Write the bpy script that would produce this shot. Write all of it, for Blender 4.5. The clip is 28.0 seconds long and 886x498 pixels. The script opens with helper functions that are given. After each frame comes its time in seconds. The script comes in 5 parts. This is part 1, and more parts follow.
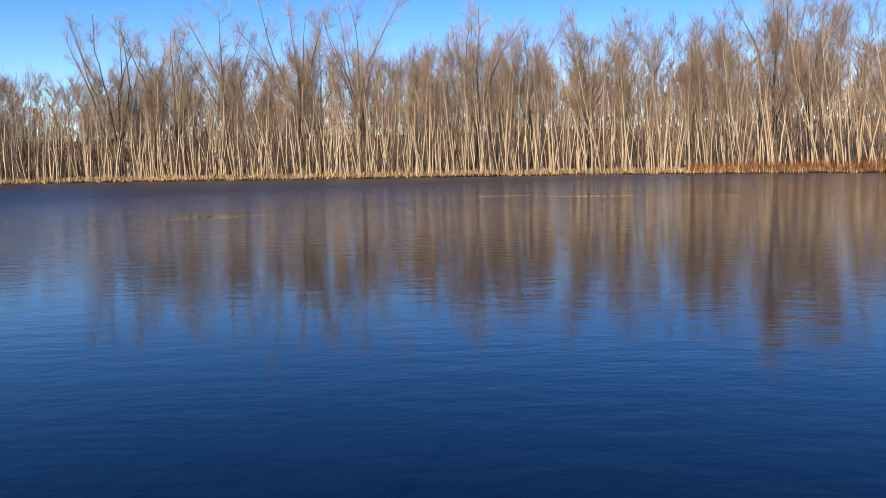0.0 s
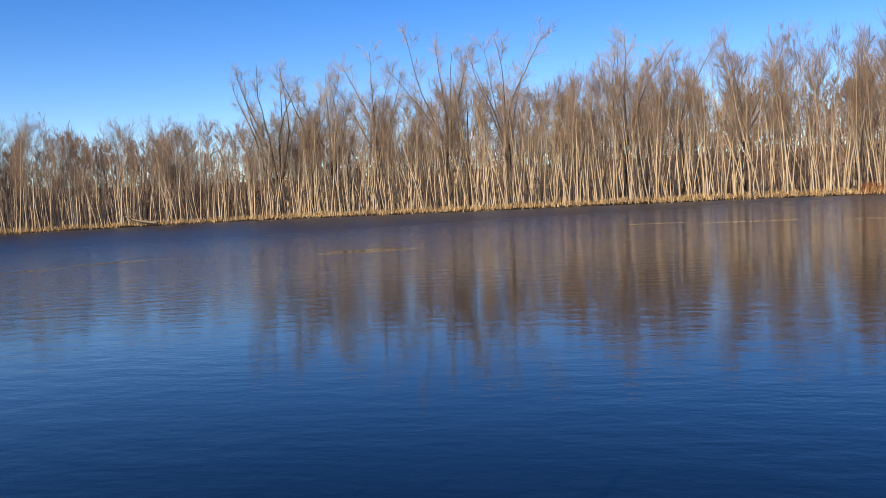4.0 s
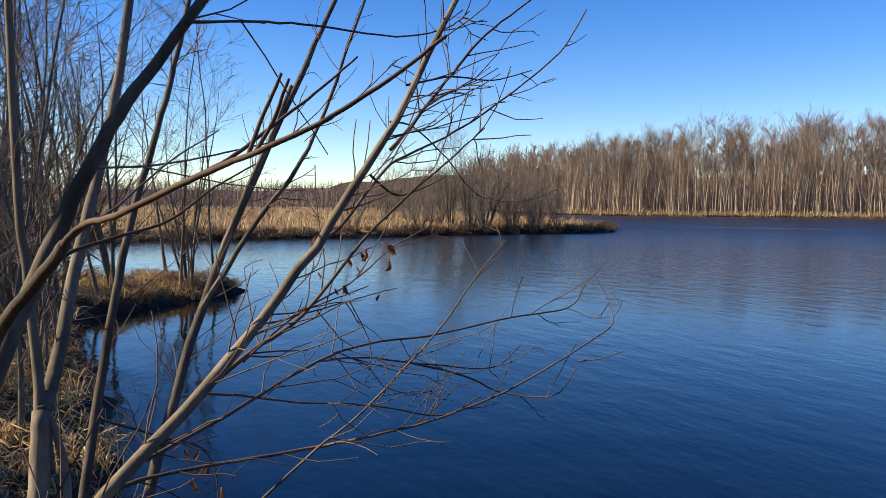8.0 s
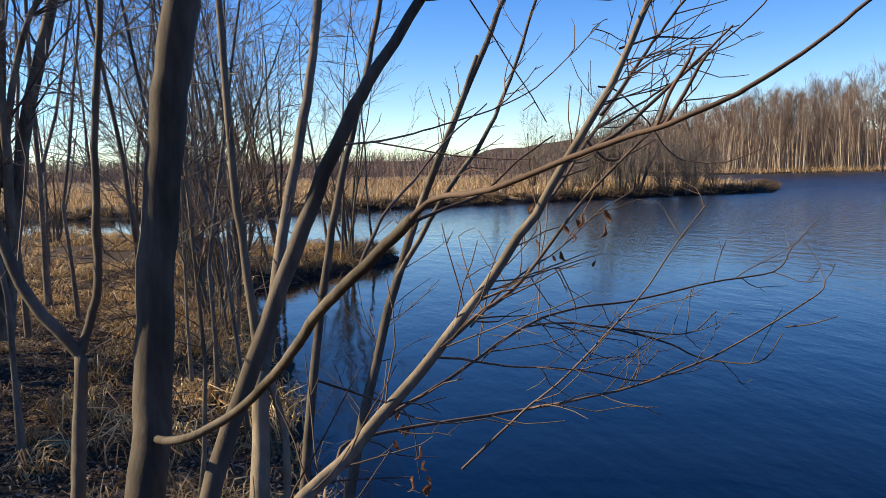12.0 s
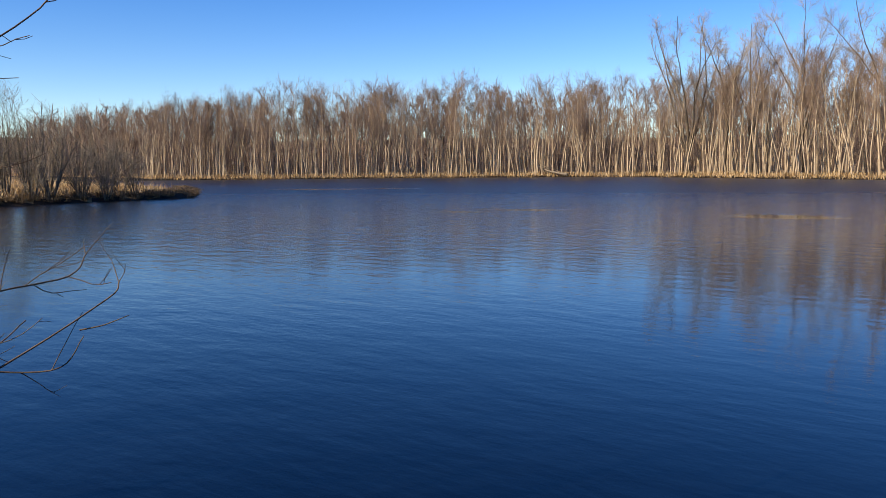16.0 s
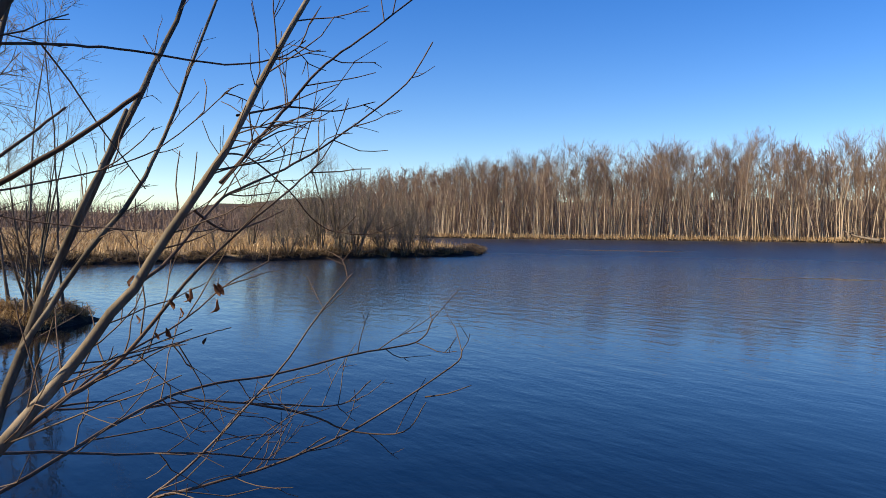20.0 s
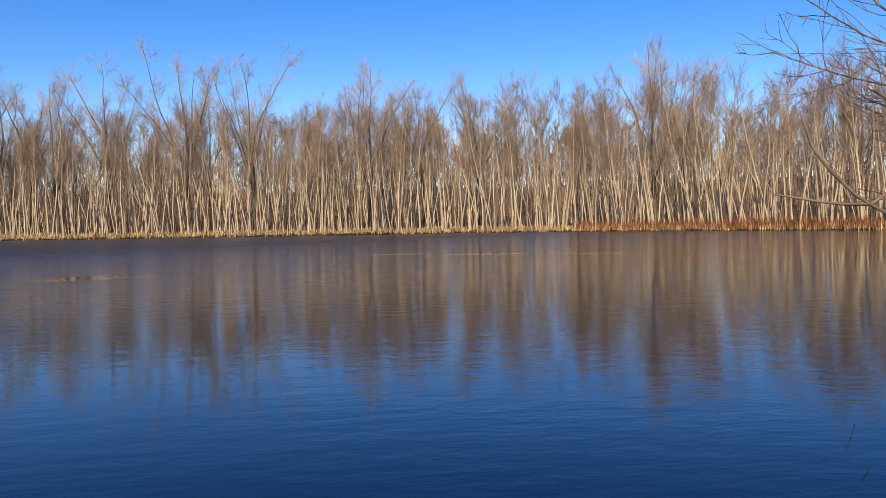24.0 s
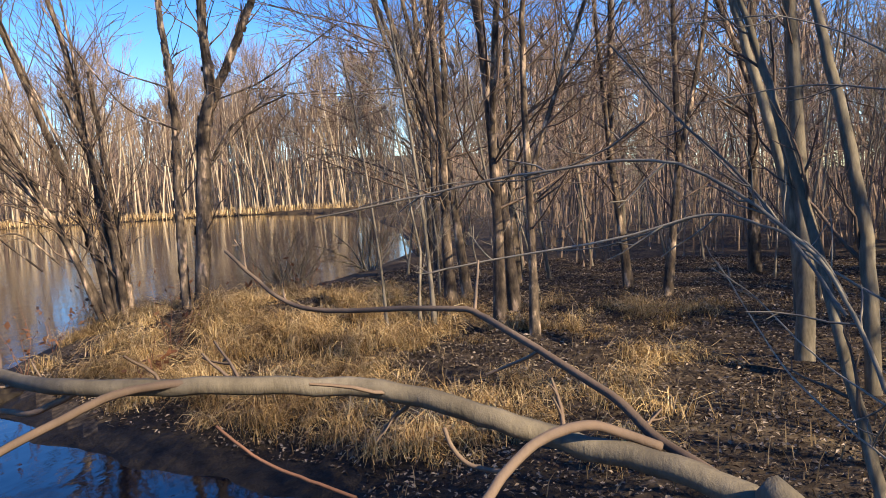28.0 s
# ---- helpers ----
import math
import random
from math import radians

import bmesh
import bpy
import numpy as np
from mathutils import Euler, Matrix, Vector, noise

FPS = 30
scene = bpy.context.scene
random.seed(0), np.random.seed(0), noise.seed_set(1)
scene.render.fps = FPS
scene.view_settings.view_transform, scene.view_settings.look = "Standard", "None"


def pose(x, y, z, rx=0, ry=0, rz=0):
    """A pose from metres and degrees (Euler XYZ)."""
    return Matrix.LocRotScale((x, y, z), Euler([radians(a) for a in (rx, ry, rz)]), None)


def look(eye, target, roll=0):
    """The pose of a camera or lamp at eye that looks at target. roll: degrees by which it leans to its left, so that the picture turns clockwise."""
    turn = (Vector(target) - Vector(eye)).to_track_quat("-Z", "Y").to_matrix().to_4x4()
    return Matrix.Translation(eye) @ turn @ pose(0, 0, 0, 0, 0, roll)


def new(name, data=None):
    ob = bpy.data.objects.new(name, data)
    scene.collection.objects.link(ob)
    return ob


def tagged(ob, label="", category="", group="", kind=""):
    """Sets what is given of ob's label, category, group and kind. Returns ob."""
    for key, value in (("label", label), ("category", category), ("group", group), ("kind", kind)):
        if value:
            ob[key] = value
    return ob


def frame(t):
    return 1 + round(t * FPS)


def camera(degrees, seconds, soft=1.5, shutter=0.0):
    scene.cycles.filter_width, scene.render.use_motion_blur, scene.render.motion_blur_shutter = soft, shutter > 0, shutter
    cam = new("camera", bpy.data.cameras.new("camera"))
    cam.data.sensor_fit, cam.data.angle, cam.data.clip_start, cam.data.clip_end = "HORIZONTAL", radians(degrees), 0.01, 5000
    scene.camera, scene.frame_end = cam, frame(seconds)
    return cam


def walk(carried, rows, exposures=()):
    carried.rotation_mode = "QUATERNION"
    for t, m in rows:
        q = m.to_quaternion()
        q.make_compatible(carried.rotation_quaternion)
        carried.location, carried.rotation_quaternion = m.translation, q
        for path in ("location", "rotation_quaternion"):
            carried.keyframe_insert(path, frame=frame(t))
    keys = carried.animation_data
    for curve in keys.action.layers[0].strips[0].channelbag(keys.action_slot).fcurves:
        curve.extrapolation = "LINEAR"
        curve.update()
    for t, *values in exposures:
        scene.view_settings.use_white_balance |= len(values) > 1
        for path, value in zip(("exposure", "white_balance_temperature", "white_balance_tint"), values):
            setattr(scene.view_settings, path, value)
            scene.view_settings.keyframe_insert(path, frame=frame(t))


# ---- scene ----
cam = camera(57.29, 28.0, 0.8)


def heading(az, pitch, roll, at):
    """A camera pose from compass degrees (clockwise from +y), tilt up, roll and place."""
    a, p = radians(az), radians(pitch)
    d = Vector((math.sin(a) * math.cos(p), math.cos(a) * math.cos(p), math.sin(p)))
    return look(at, Vector(at) + d, roll)


walk(cam, [
    (0.0, heading(-3.05, -6.12, -1.23, (0.024, 0.429, 1.868))),
    (0.5, heading(3.31, -5.46, -1.90, (0.093, 0.406, 1.851))),
    (1.0, heading(9.25, -5.13, -1.90, (0.126, 0.381, 1.844))),
    (1.5, heading(12.48, -5.47, -1.77, (0.150, 0.384, 1.840))),
    (2.0, heading(16.62, -5.04, -1.19, (0.176, 0.384, 1.846))),
    (2.5, heading(22.81, -4.63, -1.45, (0.204, 0.352, 1.854))),
    (4.5, heading(-30.64, -2.71, -2.92, (-0.203, 0.415, 1.879))),
    (5.0, heading(-44.87, -2.21, -2.22, (-0.284, 0.361, 1.873))),
    (5.5, heading(-53.49, -3.17, -1.51, (-0.330, 0.320, 1.869))),
    (6.0, heading(-59.22, -4.15, 0.02, (-0.325, 0.264, 1.879))),
    (6.5, heading(-63.82, -5.43, 0.45, (-0.372, 0.234, 1.876))),
    (7.0, heading(-68.84, -5.90, -0.09, (-0.402, 0.188, 1.879))),
    (7.5, heading(-70.94, -4.91, -0.36, (-0.446, 0.179, 1.886))),
    (8.0, heading(-69.84, -3.32, 0.39, (-0.479, 0.188, 1.894))),
    (8.5, heading(-68.30, -3.71, 1.18, (-0.498, 0.193, 1.887))),
    (9.0, heading(-67.99, -4.21, 1.61, (-0.492, 0.180, 1.891))),
    (9.5, heading(-68.38, -4.59, 1.57, (-0.488, 0.198, 1.888))),
    (10.0, heading(-73.86, -5.22, 0.23, (-0.484, 0.147, 1.884))),
    (10.5, heading(-80.64, -5.74, -2.21, (-0.498, 0.092, 1.892))),
    (11.0, heading(-85.79, -6.06, -3.25, (-0.504, 0.043, 1.892))),
    (11.5, heading(-86.62, -5.77, -2.92, (-0.504, 0.020, 1.897))),
    (12.0, heading(-80.22, -5.59, -1.59, (-0.493, 0.055, 1.898))),
    (12.5, heading(-74.81, -5.47, -0.65, (-0.482, 0.093, 1.900))),
    (14.5, heading(-60.84, -5.47, -0.23, (-0.380, 0.201, 1.907))),
    (15.0, heading(-54.93, -6.21, -0.57, (-0.354, 0.244, 1.900))),
    (15.5, heading(-47.15, -6.25, -0.48, (-0.318, 0.289, 1.894))),
    (16.0, heading(-41.29, -5.85, -0.33, (-0.282, 0.323, 1.892))),
    (16.5, heading(-41.17, -4.59, -0.37, (-0.298, 0.335, 1.897))),
    (17.0, heading(-44.94, -3.21, -0.38, (-0.357, 0.327, 1.899))),
    (17.5, heading(-48.94, -2.24, -0.46, (-0.424, 0.326, 1.900))),
    (18.0, heading(-52.78, -1.68, -0.73, (-0.440, 0.296, 1.913))),
    (18.5, heading(-56.48, -1.74, -0.61, (-0.463, 0.269, 1.924))),
    (19.0, heading(-59.21, -1.42, -0.04, (-0.489, 0.266, 1.928))),
    (19.5, heading(-60.75, -1.10, 0.55, (-0.495, 0.269, 1.927))),
    (20.0, heading(-60.79, -1.63, 0.53, (-0.500, 0.269, 1.920))),
    (20.5, heading(-57.66, -1.53, 0.17, (-0.490, 0.279, 1.928))),
    (21.0, heading(-49.72, -1.69, -0.15, (-0.448, 0.317, 1.928))),
    (21.5, heading(-40.36, -2.09, -0.30, (-0.404, 0.375, 1.923))),
    (22.0, heading(-30.84, -2.49, -0.07, (-0.312, 0.409, 1.917))),
    (22.5, heading(-21.36, -2.78, -0.46, (-0.218, 0.456, 1.913))),
    (24.5, heading(13.27, -2.34, -1.49, (0.116, 0.503, 1.921))),
    (25.0, heading(22.21, -2.28, -1.94, (0.205, 0.482, 1.922))),
    (25.5, heading(30.51, -2.24, -1.94, (0.246, 0.439, 1.930))),
    (26.0, heading(39.60, -2.58, -2.16, (0.315, 0.432, 1.921))),
    (26.5, heading(48.85, -2.84, -2.67, (0.367, 0.407, 1.922))),
    (27.0, heading(55.90, -2.99, -2.72, (0.393, 0.387, 1.922))),
    (27.5, heading(61.93, -3.59, -2.70, (0.400, 0.354, 1.923))),
    (28.0, heading(65.97, -4.44, -2.81, (0.410, 0.319, 1.921))),
], exposures=[(0, 0.44), (2, 0.44), (5, 0.32), (6, 0.48), (8, 0.54), (12, 0.6), (15, 0.48), (22, 0.42), (24.5, 0.31), (26, 0.4), (27, 0.66), (28, 1.0)])


# ---- world, sun ----
SUN_AZ, SUN_EL = 196.0, 30.0
world = bpy.data.worlds.new("sky")
scene.world = world
world.use_nodes = True
wn = world.node_tree.nodes
sky = wn.new("ShaderNodeTexSky")
sky.sky_type = "NISHITA"
sky.sun_disc = False
sky.sun_elevation, sky.sun_rotation = radians(SUN_EL), radians(SUN_AZ)
sky.altitude = 700
sky.air_density, sky.dust_density, sky.ozone_density = 0.94, 0.0, 2.6
wn["Background"].inputs["Strength"].default_value = 0.126
vivid = wn.new("ShaderNodeHueSaturation")
vivid.inputs["Saturation"].default_value = 1.38
vivid.inputs["Hue"].default_value = 0.516
world.node_tree.links.new(sky.outputs[0], vivid.inputs["Color"])
world.node_tree.links.new(vivid.outputs[0], wn["Background"].inputs["Color"])

sun = new("sun", bpy.data.lights.new("sun", "SUN"))
sun.data.energy, sun.data.angle, sun.data.color = 5.0, radians(0.55), (1.0, 0.85, 0.64)
sa, se = radians(SUN_AZ), radians(SUN_EL)
sun.matrix_world = look((0, 0, 0), (-math.sin(sa) * math.cos(se), -math.cos(sa) * math.cos(se), -math.sin(se)))


# ---- materials ----
def material(name, rough=0.8, spec=0.3):
    m = bpy.data.materials.new(name)
    m.use_nodes = True
    b = m.node_tree.nodes["Principled BSDF"]
    b.inputs["Roughness"].default_value = rough
    b.inputs["Specular IOR Level"].default_value = spec
    return m, m.node_tree, b


def node(nt, kind, **values):
    n = nt.nodes.new(kind)
    for k, v in values.items():
        n.inputs[k].default_value = v
    return n


def coords(nt, scale=(1, 1, 1), world_space=False):
    if world_space:
        src = nt.nodes.new("ShaderNodeNewGeometry").outputs["Position"]
    else:
        src = nt.nodes.new("ShaderNodeTexCoord").outputs["Object"]
    mp = nt.nodes.new("ShaderNodeMapping")
    mp.inputs["Scale"].default_value = scale
    nt.links.new(src, mp.inputs["Vector"])
    return mp.outputs["Vector"]


def noise_tex(nt, vec, scale, detail=4.0, rough=0.6):
    n = node(nt, "ShaderNodeTexNoise", Scale=scale, Detail=detail, Roughness=rough)
    nt.links.new(vec, n.inputs["Vector"])
    return n.outputs["Fac"]


def ramp(nt, fac, stops):
    r = nt.nodes.new("ShaderNodeValToRGB")
    els = r.color_ramp.elements
    while len(els) < len(stops):
        els.new(0.5)
    for e, (p, c) in zip(els, stops):
        e.position, e.color = p, (*c, 1)
    nt.links.new(fac, r.inputs["Fac"])
    return r.outputs["Color"]


def mix(nt, fac, a, b, mode="MIX"):
    m = nt.nodes.new("ShaderNodeMix")
    m.data_type, m.blend_type = "RGBA", mode
    for sock, v in ((m.inputs["Factor"], fac), (m.inputs["A"], a), (m.inputs["B"], b)):
        if isinstance(v, (int, float)):
            sock.default_value = v
        elif isinstance(v, tuple):
            sock.default_value = (*v, 1)
        else:
            nt.links.new(v, sock)
    return m.outputs["Result"]


def bump(nt, bsdf, height, strength, dist):
    b = node(nt, "ShaderNodeBump", Strength=strength, Distance=dist)
    nt.links.new(height, b.inputs["Height"])
    nt.links.new(b.outputs["Normal"], bsdf.inputs["Normal"])
    return b


def bark(name, dark, mid, light, scale=8.0, stretch=0.25, lump=0.004, steps=(0.3, 0.52, 0.75)):
    m, nt, b = material(name, 0.85, 0.2)
    v = coords(nt, (1, 1, stretch))
    fine = noise_tex(nt, v, scale * 6, 9, 0.68)
    coarse = noise_tex(nt, v, scale, 3)
    c1 = ramp(nt, coarse, [(steps[0], dark), (steps[1], mid), (steps[2], light)])
    c2 = ramp(nt, fine, [(0.3, (0.62, 0.6, 0.58)), (0.7, (1.2, 1.17, 1.12))])
    col = mix(nt, 1.0, c1, c2, "MULTIPLY")
    info = nt.nodes.new("ShaderNodeObjectInfo")
    tone = ramp(nt, info.outputs["Random"], [(0.0, (0.8, 0.78, 0.76)), (1.0, (1.15, 1.12, 1.05))])
    nt.links.new(mix(nt, 1.0, col, tone, "MULTIPLY"), b.inputs["Base Color"])
    bump(nt, b, fine, 0.6, lump)
    return m


BARK_GREY = bark("smooth_grey_bark", (0.10, 0.085, 0.058), (0.205, 0.175, 0.128), (0.32, 0.28, 0.21), 9)
BARK_MAPLE = bark("lit_maple_bark", (0.13, 0.11, 0.085), (0.25, 0.215, 0.17), (0.40, 0.35, 0.28), 7)
BARK_PALE = bark("pale_sapling_bark", (0.16, 0.135, 0.095), (0.29, 0.245, 0.175), (0.40, 0.34, 0.25), 7)
BARK_POLE = bark("weathered_pole_bark", (0.30, 0.24, 0.17), (0.50, 0.405, 0.29), (0.68, 0.58, 0.45), 0.8, 0.3, 0.02)
BARK_BIG = bark("cottonwood_bark", (0.06, 0.05, 0.04), (0.13, 0.105, 0.08), (0.21, 0.175, 0.13), 0.9, 0.3, 0.03)
BARK_PEEL = bark("peeling_birch_bark", (0.06, 0.046, 0.036), (0.19, 0.145, 0.105), (0.70, 0.52, 0.37), 8, 0.4, 0.012, (0.37, 0.555, 0.675))
TWIG_BROWN = bark("brown_twig_bark", (0.115, 0.082, 0.06), (0.20, 0.145, 0.108), (0.29, 0.22, 0.165), 3)
TWIG_GREY = bark("grey_twig_bark", (0.16, 0.14, 0.11), (0.27, 0.24, 0.195), (0.38, 0.345, 0.285), 3)
TWIG_PALE = bark("pale_cottonwood_twigs", (0.27, 0.235, 0.20), (0.42, 0.37, 0.32), (0.58, 0.52, 0.45), 0.5)
TWIG_RED = bark("red_twig_bark", (0.13, 0.06, 0.04), (0.23, 0.12, 0.08), (0.33, 0.20, 0.135), 3)
TWIG_HAZE = bark("reddish_crown_twigs", (0.18, 0.128, 0.097), (0.285, 0.21, 0.165), (0.395, 0.305, 0.248), 0.5)


def blade_mat(name, a, b_, c, low=(0.65, 0.62, 0.6), patch=0.9, thin=0.25):
    """Dry blades and leaves: light also passes through them."""
    m, nt, b = material(name, 0.7, 0.25)
    geo = nt.nodes.new("ShaderNodeNewGeometry")
    isl = ramp(nt, geo.outputs["Random Per Island"], [(0.0, a), (0.5, b_), (1.0, c)])
    big = noise_tex(nt, coords(nt, (1, 1, 1), True), patch, 3)
    tone = ramp(nt, big, [(0.36, low), (0.7, (1.2, 1.15, 1.05))])
    col = mix(nt, 1.0, isl, tone, "MULTIPLY")
    nt.links.new(col, b.inputs["Base Color"])
    glow = nt.nodes.new("ShaderNodeBsdfTranslucent")
    nt.links.new(col, glow.inputs["Color"])
    both = node(nt, "ShaderNodeMixShader", Fac=thin)
    nt.links.new(b.outputs[0], both.inputs[1])
    nt.links.new(glow.outputs[0], both.inputs[2])
    nt.links.new(both.outputs[0], nt.nodes["Material Output"].inputs["Surface"])
    return m


GRASS_GOLD = blade_mat("dry_golden_grass", (0.32, 0.21, 0.10), (0.60, 0.43, 0.22), (0.84, 0.65, 0.38), thin=0.25)
GRASS_MATTED = blade_mat("matted_point_grass", (0.22, 0.14, 0.06), (0.72, 0.50, 0.225), (0.96, 0.77, 0.44), (0.40, 0.34, 0.28), 1.5, 0.25)
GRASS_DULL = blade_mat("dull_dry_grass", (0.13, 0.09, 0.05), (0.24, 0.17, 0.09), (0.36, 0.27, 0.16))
GRASS_RED = blade_mat("rust_red_brush", (0.20, 0.075, 0.03), (0.33, 0.14, 0.06), (0.45, 0.24, 0.12))
LEAF_LITTER = blade_mat("fallen_leaves", (0.02, 0.013, 0.009), (0.085, 0.056, 0.037), (0.48, 0.39, 0.30), thin=0.15)
DRY_LEAF = blade_mat("clinging_dry_leaves", (0.12, 0.05, 0.025), (0.20, 0.09, 0.045), (0.29, 0.15, 0.08))

GROUND, gnt, gb = material("forest_soil", 0.95, 0.15)
gv = coords(gnt, (1, 1, 1), True)
gfine, gmid, gbig = noise_tex(gnt, gv, 14, 6), noise_tex(gnt, gv, 1.6, 4), noise_tex(gnt, gv, 0.11, 3)
gsoil = ramp(gnt, gfine, [(0.28, (0.025, 0.018, 0.013)), (0.5, (0.07, 0.05, 0.033)), (0.72, (0.17, 0.125, 0.08))])
gstraw = ramp(gnt, gfine, [(0.28, (0.11, 0.075, 0.035)), (0.5, (0.24, 0.17, 0.085)), (0.72, (0.40, 0.30, 0.17))])
gmask = ramp(gnt, gmid, [(0.58, (0, 0, 0)), (0.8, (1, 1, 1))])
gcol = mix(gnt, gmask, gsoil, gstraw)
gtone = ramp(gnt, gbig, [(0.3, (0.75, 0.75, 0.75)), (0.7, (1.15, 1.12, 1.05))])
gnt.links.new(mix(gnt, 1.0, gcol, gtone, "MULTIPLY"), gb.inputs["Base Color"])
bump(gnt, gb, gfine, 0.8, 0.03)

MEADOW, mnt, mb = material("straw_meadow", 0.95, 0.15)
mv = coords(mnt, (1, 1, 1), True)
mfine, mbig = noise_tex(mnt, mv, 5, 6), noise_tex(mnt, mv, 0.25, 4)
mc = ramp(mnt, mfine, [(0.3, (0.22, 0.15, 0.07)), (0.5, (0.42, 0.30, 0.15)), (0.7, (0.58, 0.44, 0.25))])
mt = ramp(mnt, mbig, [(0.35, (0.55, 0.5, 0.45)), (0.65, (1.1, 1.08, 1.0))])
mnt.links.new(mix(mnt, 1.0, mc, mt, "MULTIPLY"), mb.inputs["Base Color"])
bump(mnt, mb, mfine, 1.0, 0.15)

# wet mud; on the inlet bank its dark colour also stands for shade
MUD_AND_SHADE, unt, ub = material("wet_mud_and_bank_shade", 0.8, 0.2)
uv = coords(unt, (1, 1, 1), True)
uf = noise_tex(unt, uv, 9, 6)
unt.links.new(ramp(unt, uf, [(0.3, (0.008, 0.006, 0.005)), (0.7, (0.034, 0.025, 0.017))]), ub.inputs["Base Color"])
bump(unt, ub, uf, 0.9, 0.05)

WATER, ant, ab = material("rippled_pond_water", 0.03, 0.5)
ab.inputs["Base Color"].default_value = (0.002, 0.004, 0.009, 1)
ab.inputs["IOR"].default_value = 1.333
av = coords(ant, (1, 1, 1), True)
turn = ant.nodes.new("ShaderNodeMapping")
turn.inputs["Rotation"].default_value = (0, 0, radians(-18))
turn.inputs["Scale"].default_value = (0.5, 1.0, 1.0)
ant.links.new(av, turn.inputs["Vector"])
w1 = noise_tex(ant, turn.outputs["Vector"], 2.6, 2, 0.5)
w2 = noise_tex(ant, turn.outputs["Vector"], 11.0, 3, 0.6)
wfetch = node(ant, "ShaderNodeMapRange")
for k, v in enumerate((14.0, 46.0, 0.08, 2.0)):
    wfetch.inputs[k + 1].default_value = v
wrun = node(ant, "ShaderNodeVectorMath")
wrun.operation = "DOT_PRODUCT"
wrun.inputs[1].default_value = (-0.6, 0.8, 0.0)
ant.links.new(av, wrun.inputs[0])
ant.links.new(wrun.outputs["Value"], wfetch.inputs["Value"])
wgust = ramp(ant, noise_tex(ant, av, 0.05, 3), [(0.36, (0.0, 0.0, 0.0)), (0.64, (0.2, 0.2, 0.2))])


def water_math(kind_, a, b):
    m = ant.nodes.new("ShaderNodeMath")
    m.operation = kind_
    for sock, v in zip(m.inputs, (a, b)):
        if isinstance(v, float):
            sock.default_value = v
        else:
            ant.links.new(v, sock)
    return m.outputs[0]


# calm slicks between the ruffled stretches: place, half width along the shore, half depth
slick = None
for sx, sy, turn_, wide_, deep_ in [(-10.3, 30.5, 18, 2.0, 1.5), (-20.5, 29.0, 34, 2.2, 0.7), (-22.0, 26.0, 38, 1.4, 0.6), (5.5, 42.0, -6, 2.6, 1.0), (1.0, 44.0, 2, 1.8, 0.8), (11.0, 40.0, -14, 2.2, 0.9), (-52.0, 46.0, 45, 6.0, 1.2)]:
    mp = ant.nodes.new("ShaderNodeMapping")
    mp.vector_type = "TEXTURE"
    mp.inputs["Location"].default_value = (sx, sy, 0)
    mp.inputs["Rotation"].default_value = (0, 0, radians(turn_))
    mp.inputs["Scale"].default_value = (wide_, deep_, 1)
    ant.links.new(av, mp.inputs["Vector"])
    ln = node(ant, "ShaderNodeVectorMath")
    ln.operation = "LENGTH"
    ant.links.new(mp.outputs[0], ln.inputs[0])
    slick = ln.outputs["Value"] if slick is None else water_math("MINIMUM", slick, ln.outputs["Value"])
ragged = water_math("ADD", slick, water_math("MULTIPLY", noise_tex(ant, turn.outputs["Vector"], 0.9, 3), 0.9))
ruffled = node(ant, "ShaderNodeMapRange")
for k, v in enumerate((1.0, 1.6, 0.06, 1.0)):
    ruffled.inputs[k + 1].default_value = v
ant.links.new(ragged, ruffled.inputs["Value"])
calm = water_math("MULTIPLY", water_math("ADD", wfetch.outputs[0], wgust), ruffled.outputs[0])
waves = water_math("ADD", w1, water_math("MULTIPLY", w2, 0.3))
bump(ant, ab, water_math("MULTIPLY", waves, calm), 1.0, 0.036)
wrough = node(ant, "ShaderNodeMapRange")
for k, v in enumerate((15.0, 60.0, 0.02, 0.30)):
    wrough.inputs[k + 1].default_value = v
ant.links.new(wrun.outputs["Value"], wrough.inputs["Value"])
ant.links.new(water_math("MULTIPLY", wrough.outputs[0], ruffled.outputs[0]), ab.inputs["Roughness"])


# ---- mesh building ----
def mesh_of(name, verts, quads, mat, tris=None, smooth=True):
    verts = np.asarray(verts, np.float32).reshape(-1, 3)
    quads = np.asarray(quads, np.int32).reshape(-1, 4)
    tris = np.zeros((0, 3), np.int32) if tris is None else np.asarray(tris, np.int32).reshape(-1, 3)
    me = bpy.data.meshes.new(name)
    me.vertices.add(len(verts))
    me.vertices.foreach_set("co", verts.ravel())
    loops = np.concatenate([quads.ravel(), tris.ravel()]).astype(np.int32)
    me.loops.add(len(loops))
    me.loops.foreach_set("vertex_index", loops)
    n = len(quads) + len(tris)
    me.polygons.add(n)
    starts = np.concatenate([np.arange(len(quads)) * 4, len(quads) * 4 + np.arange(len(tris)) * 3]).astype(np.int32)
    me.polygons.foreach_set("loop_start", starts)
    me.polygons.foreach_set("use_smooth", np.full(n, smooth, bool))
    me.update(calc_edges=True)
    me.materials.append(mat)
    return me


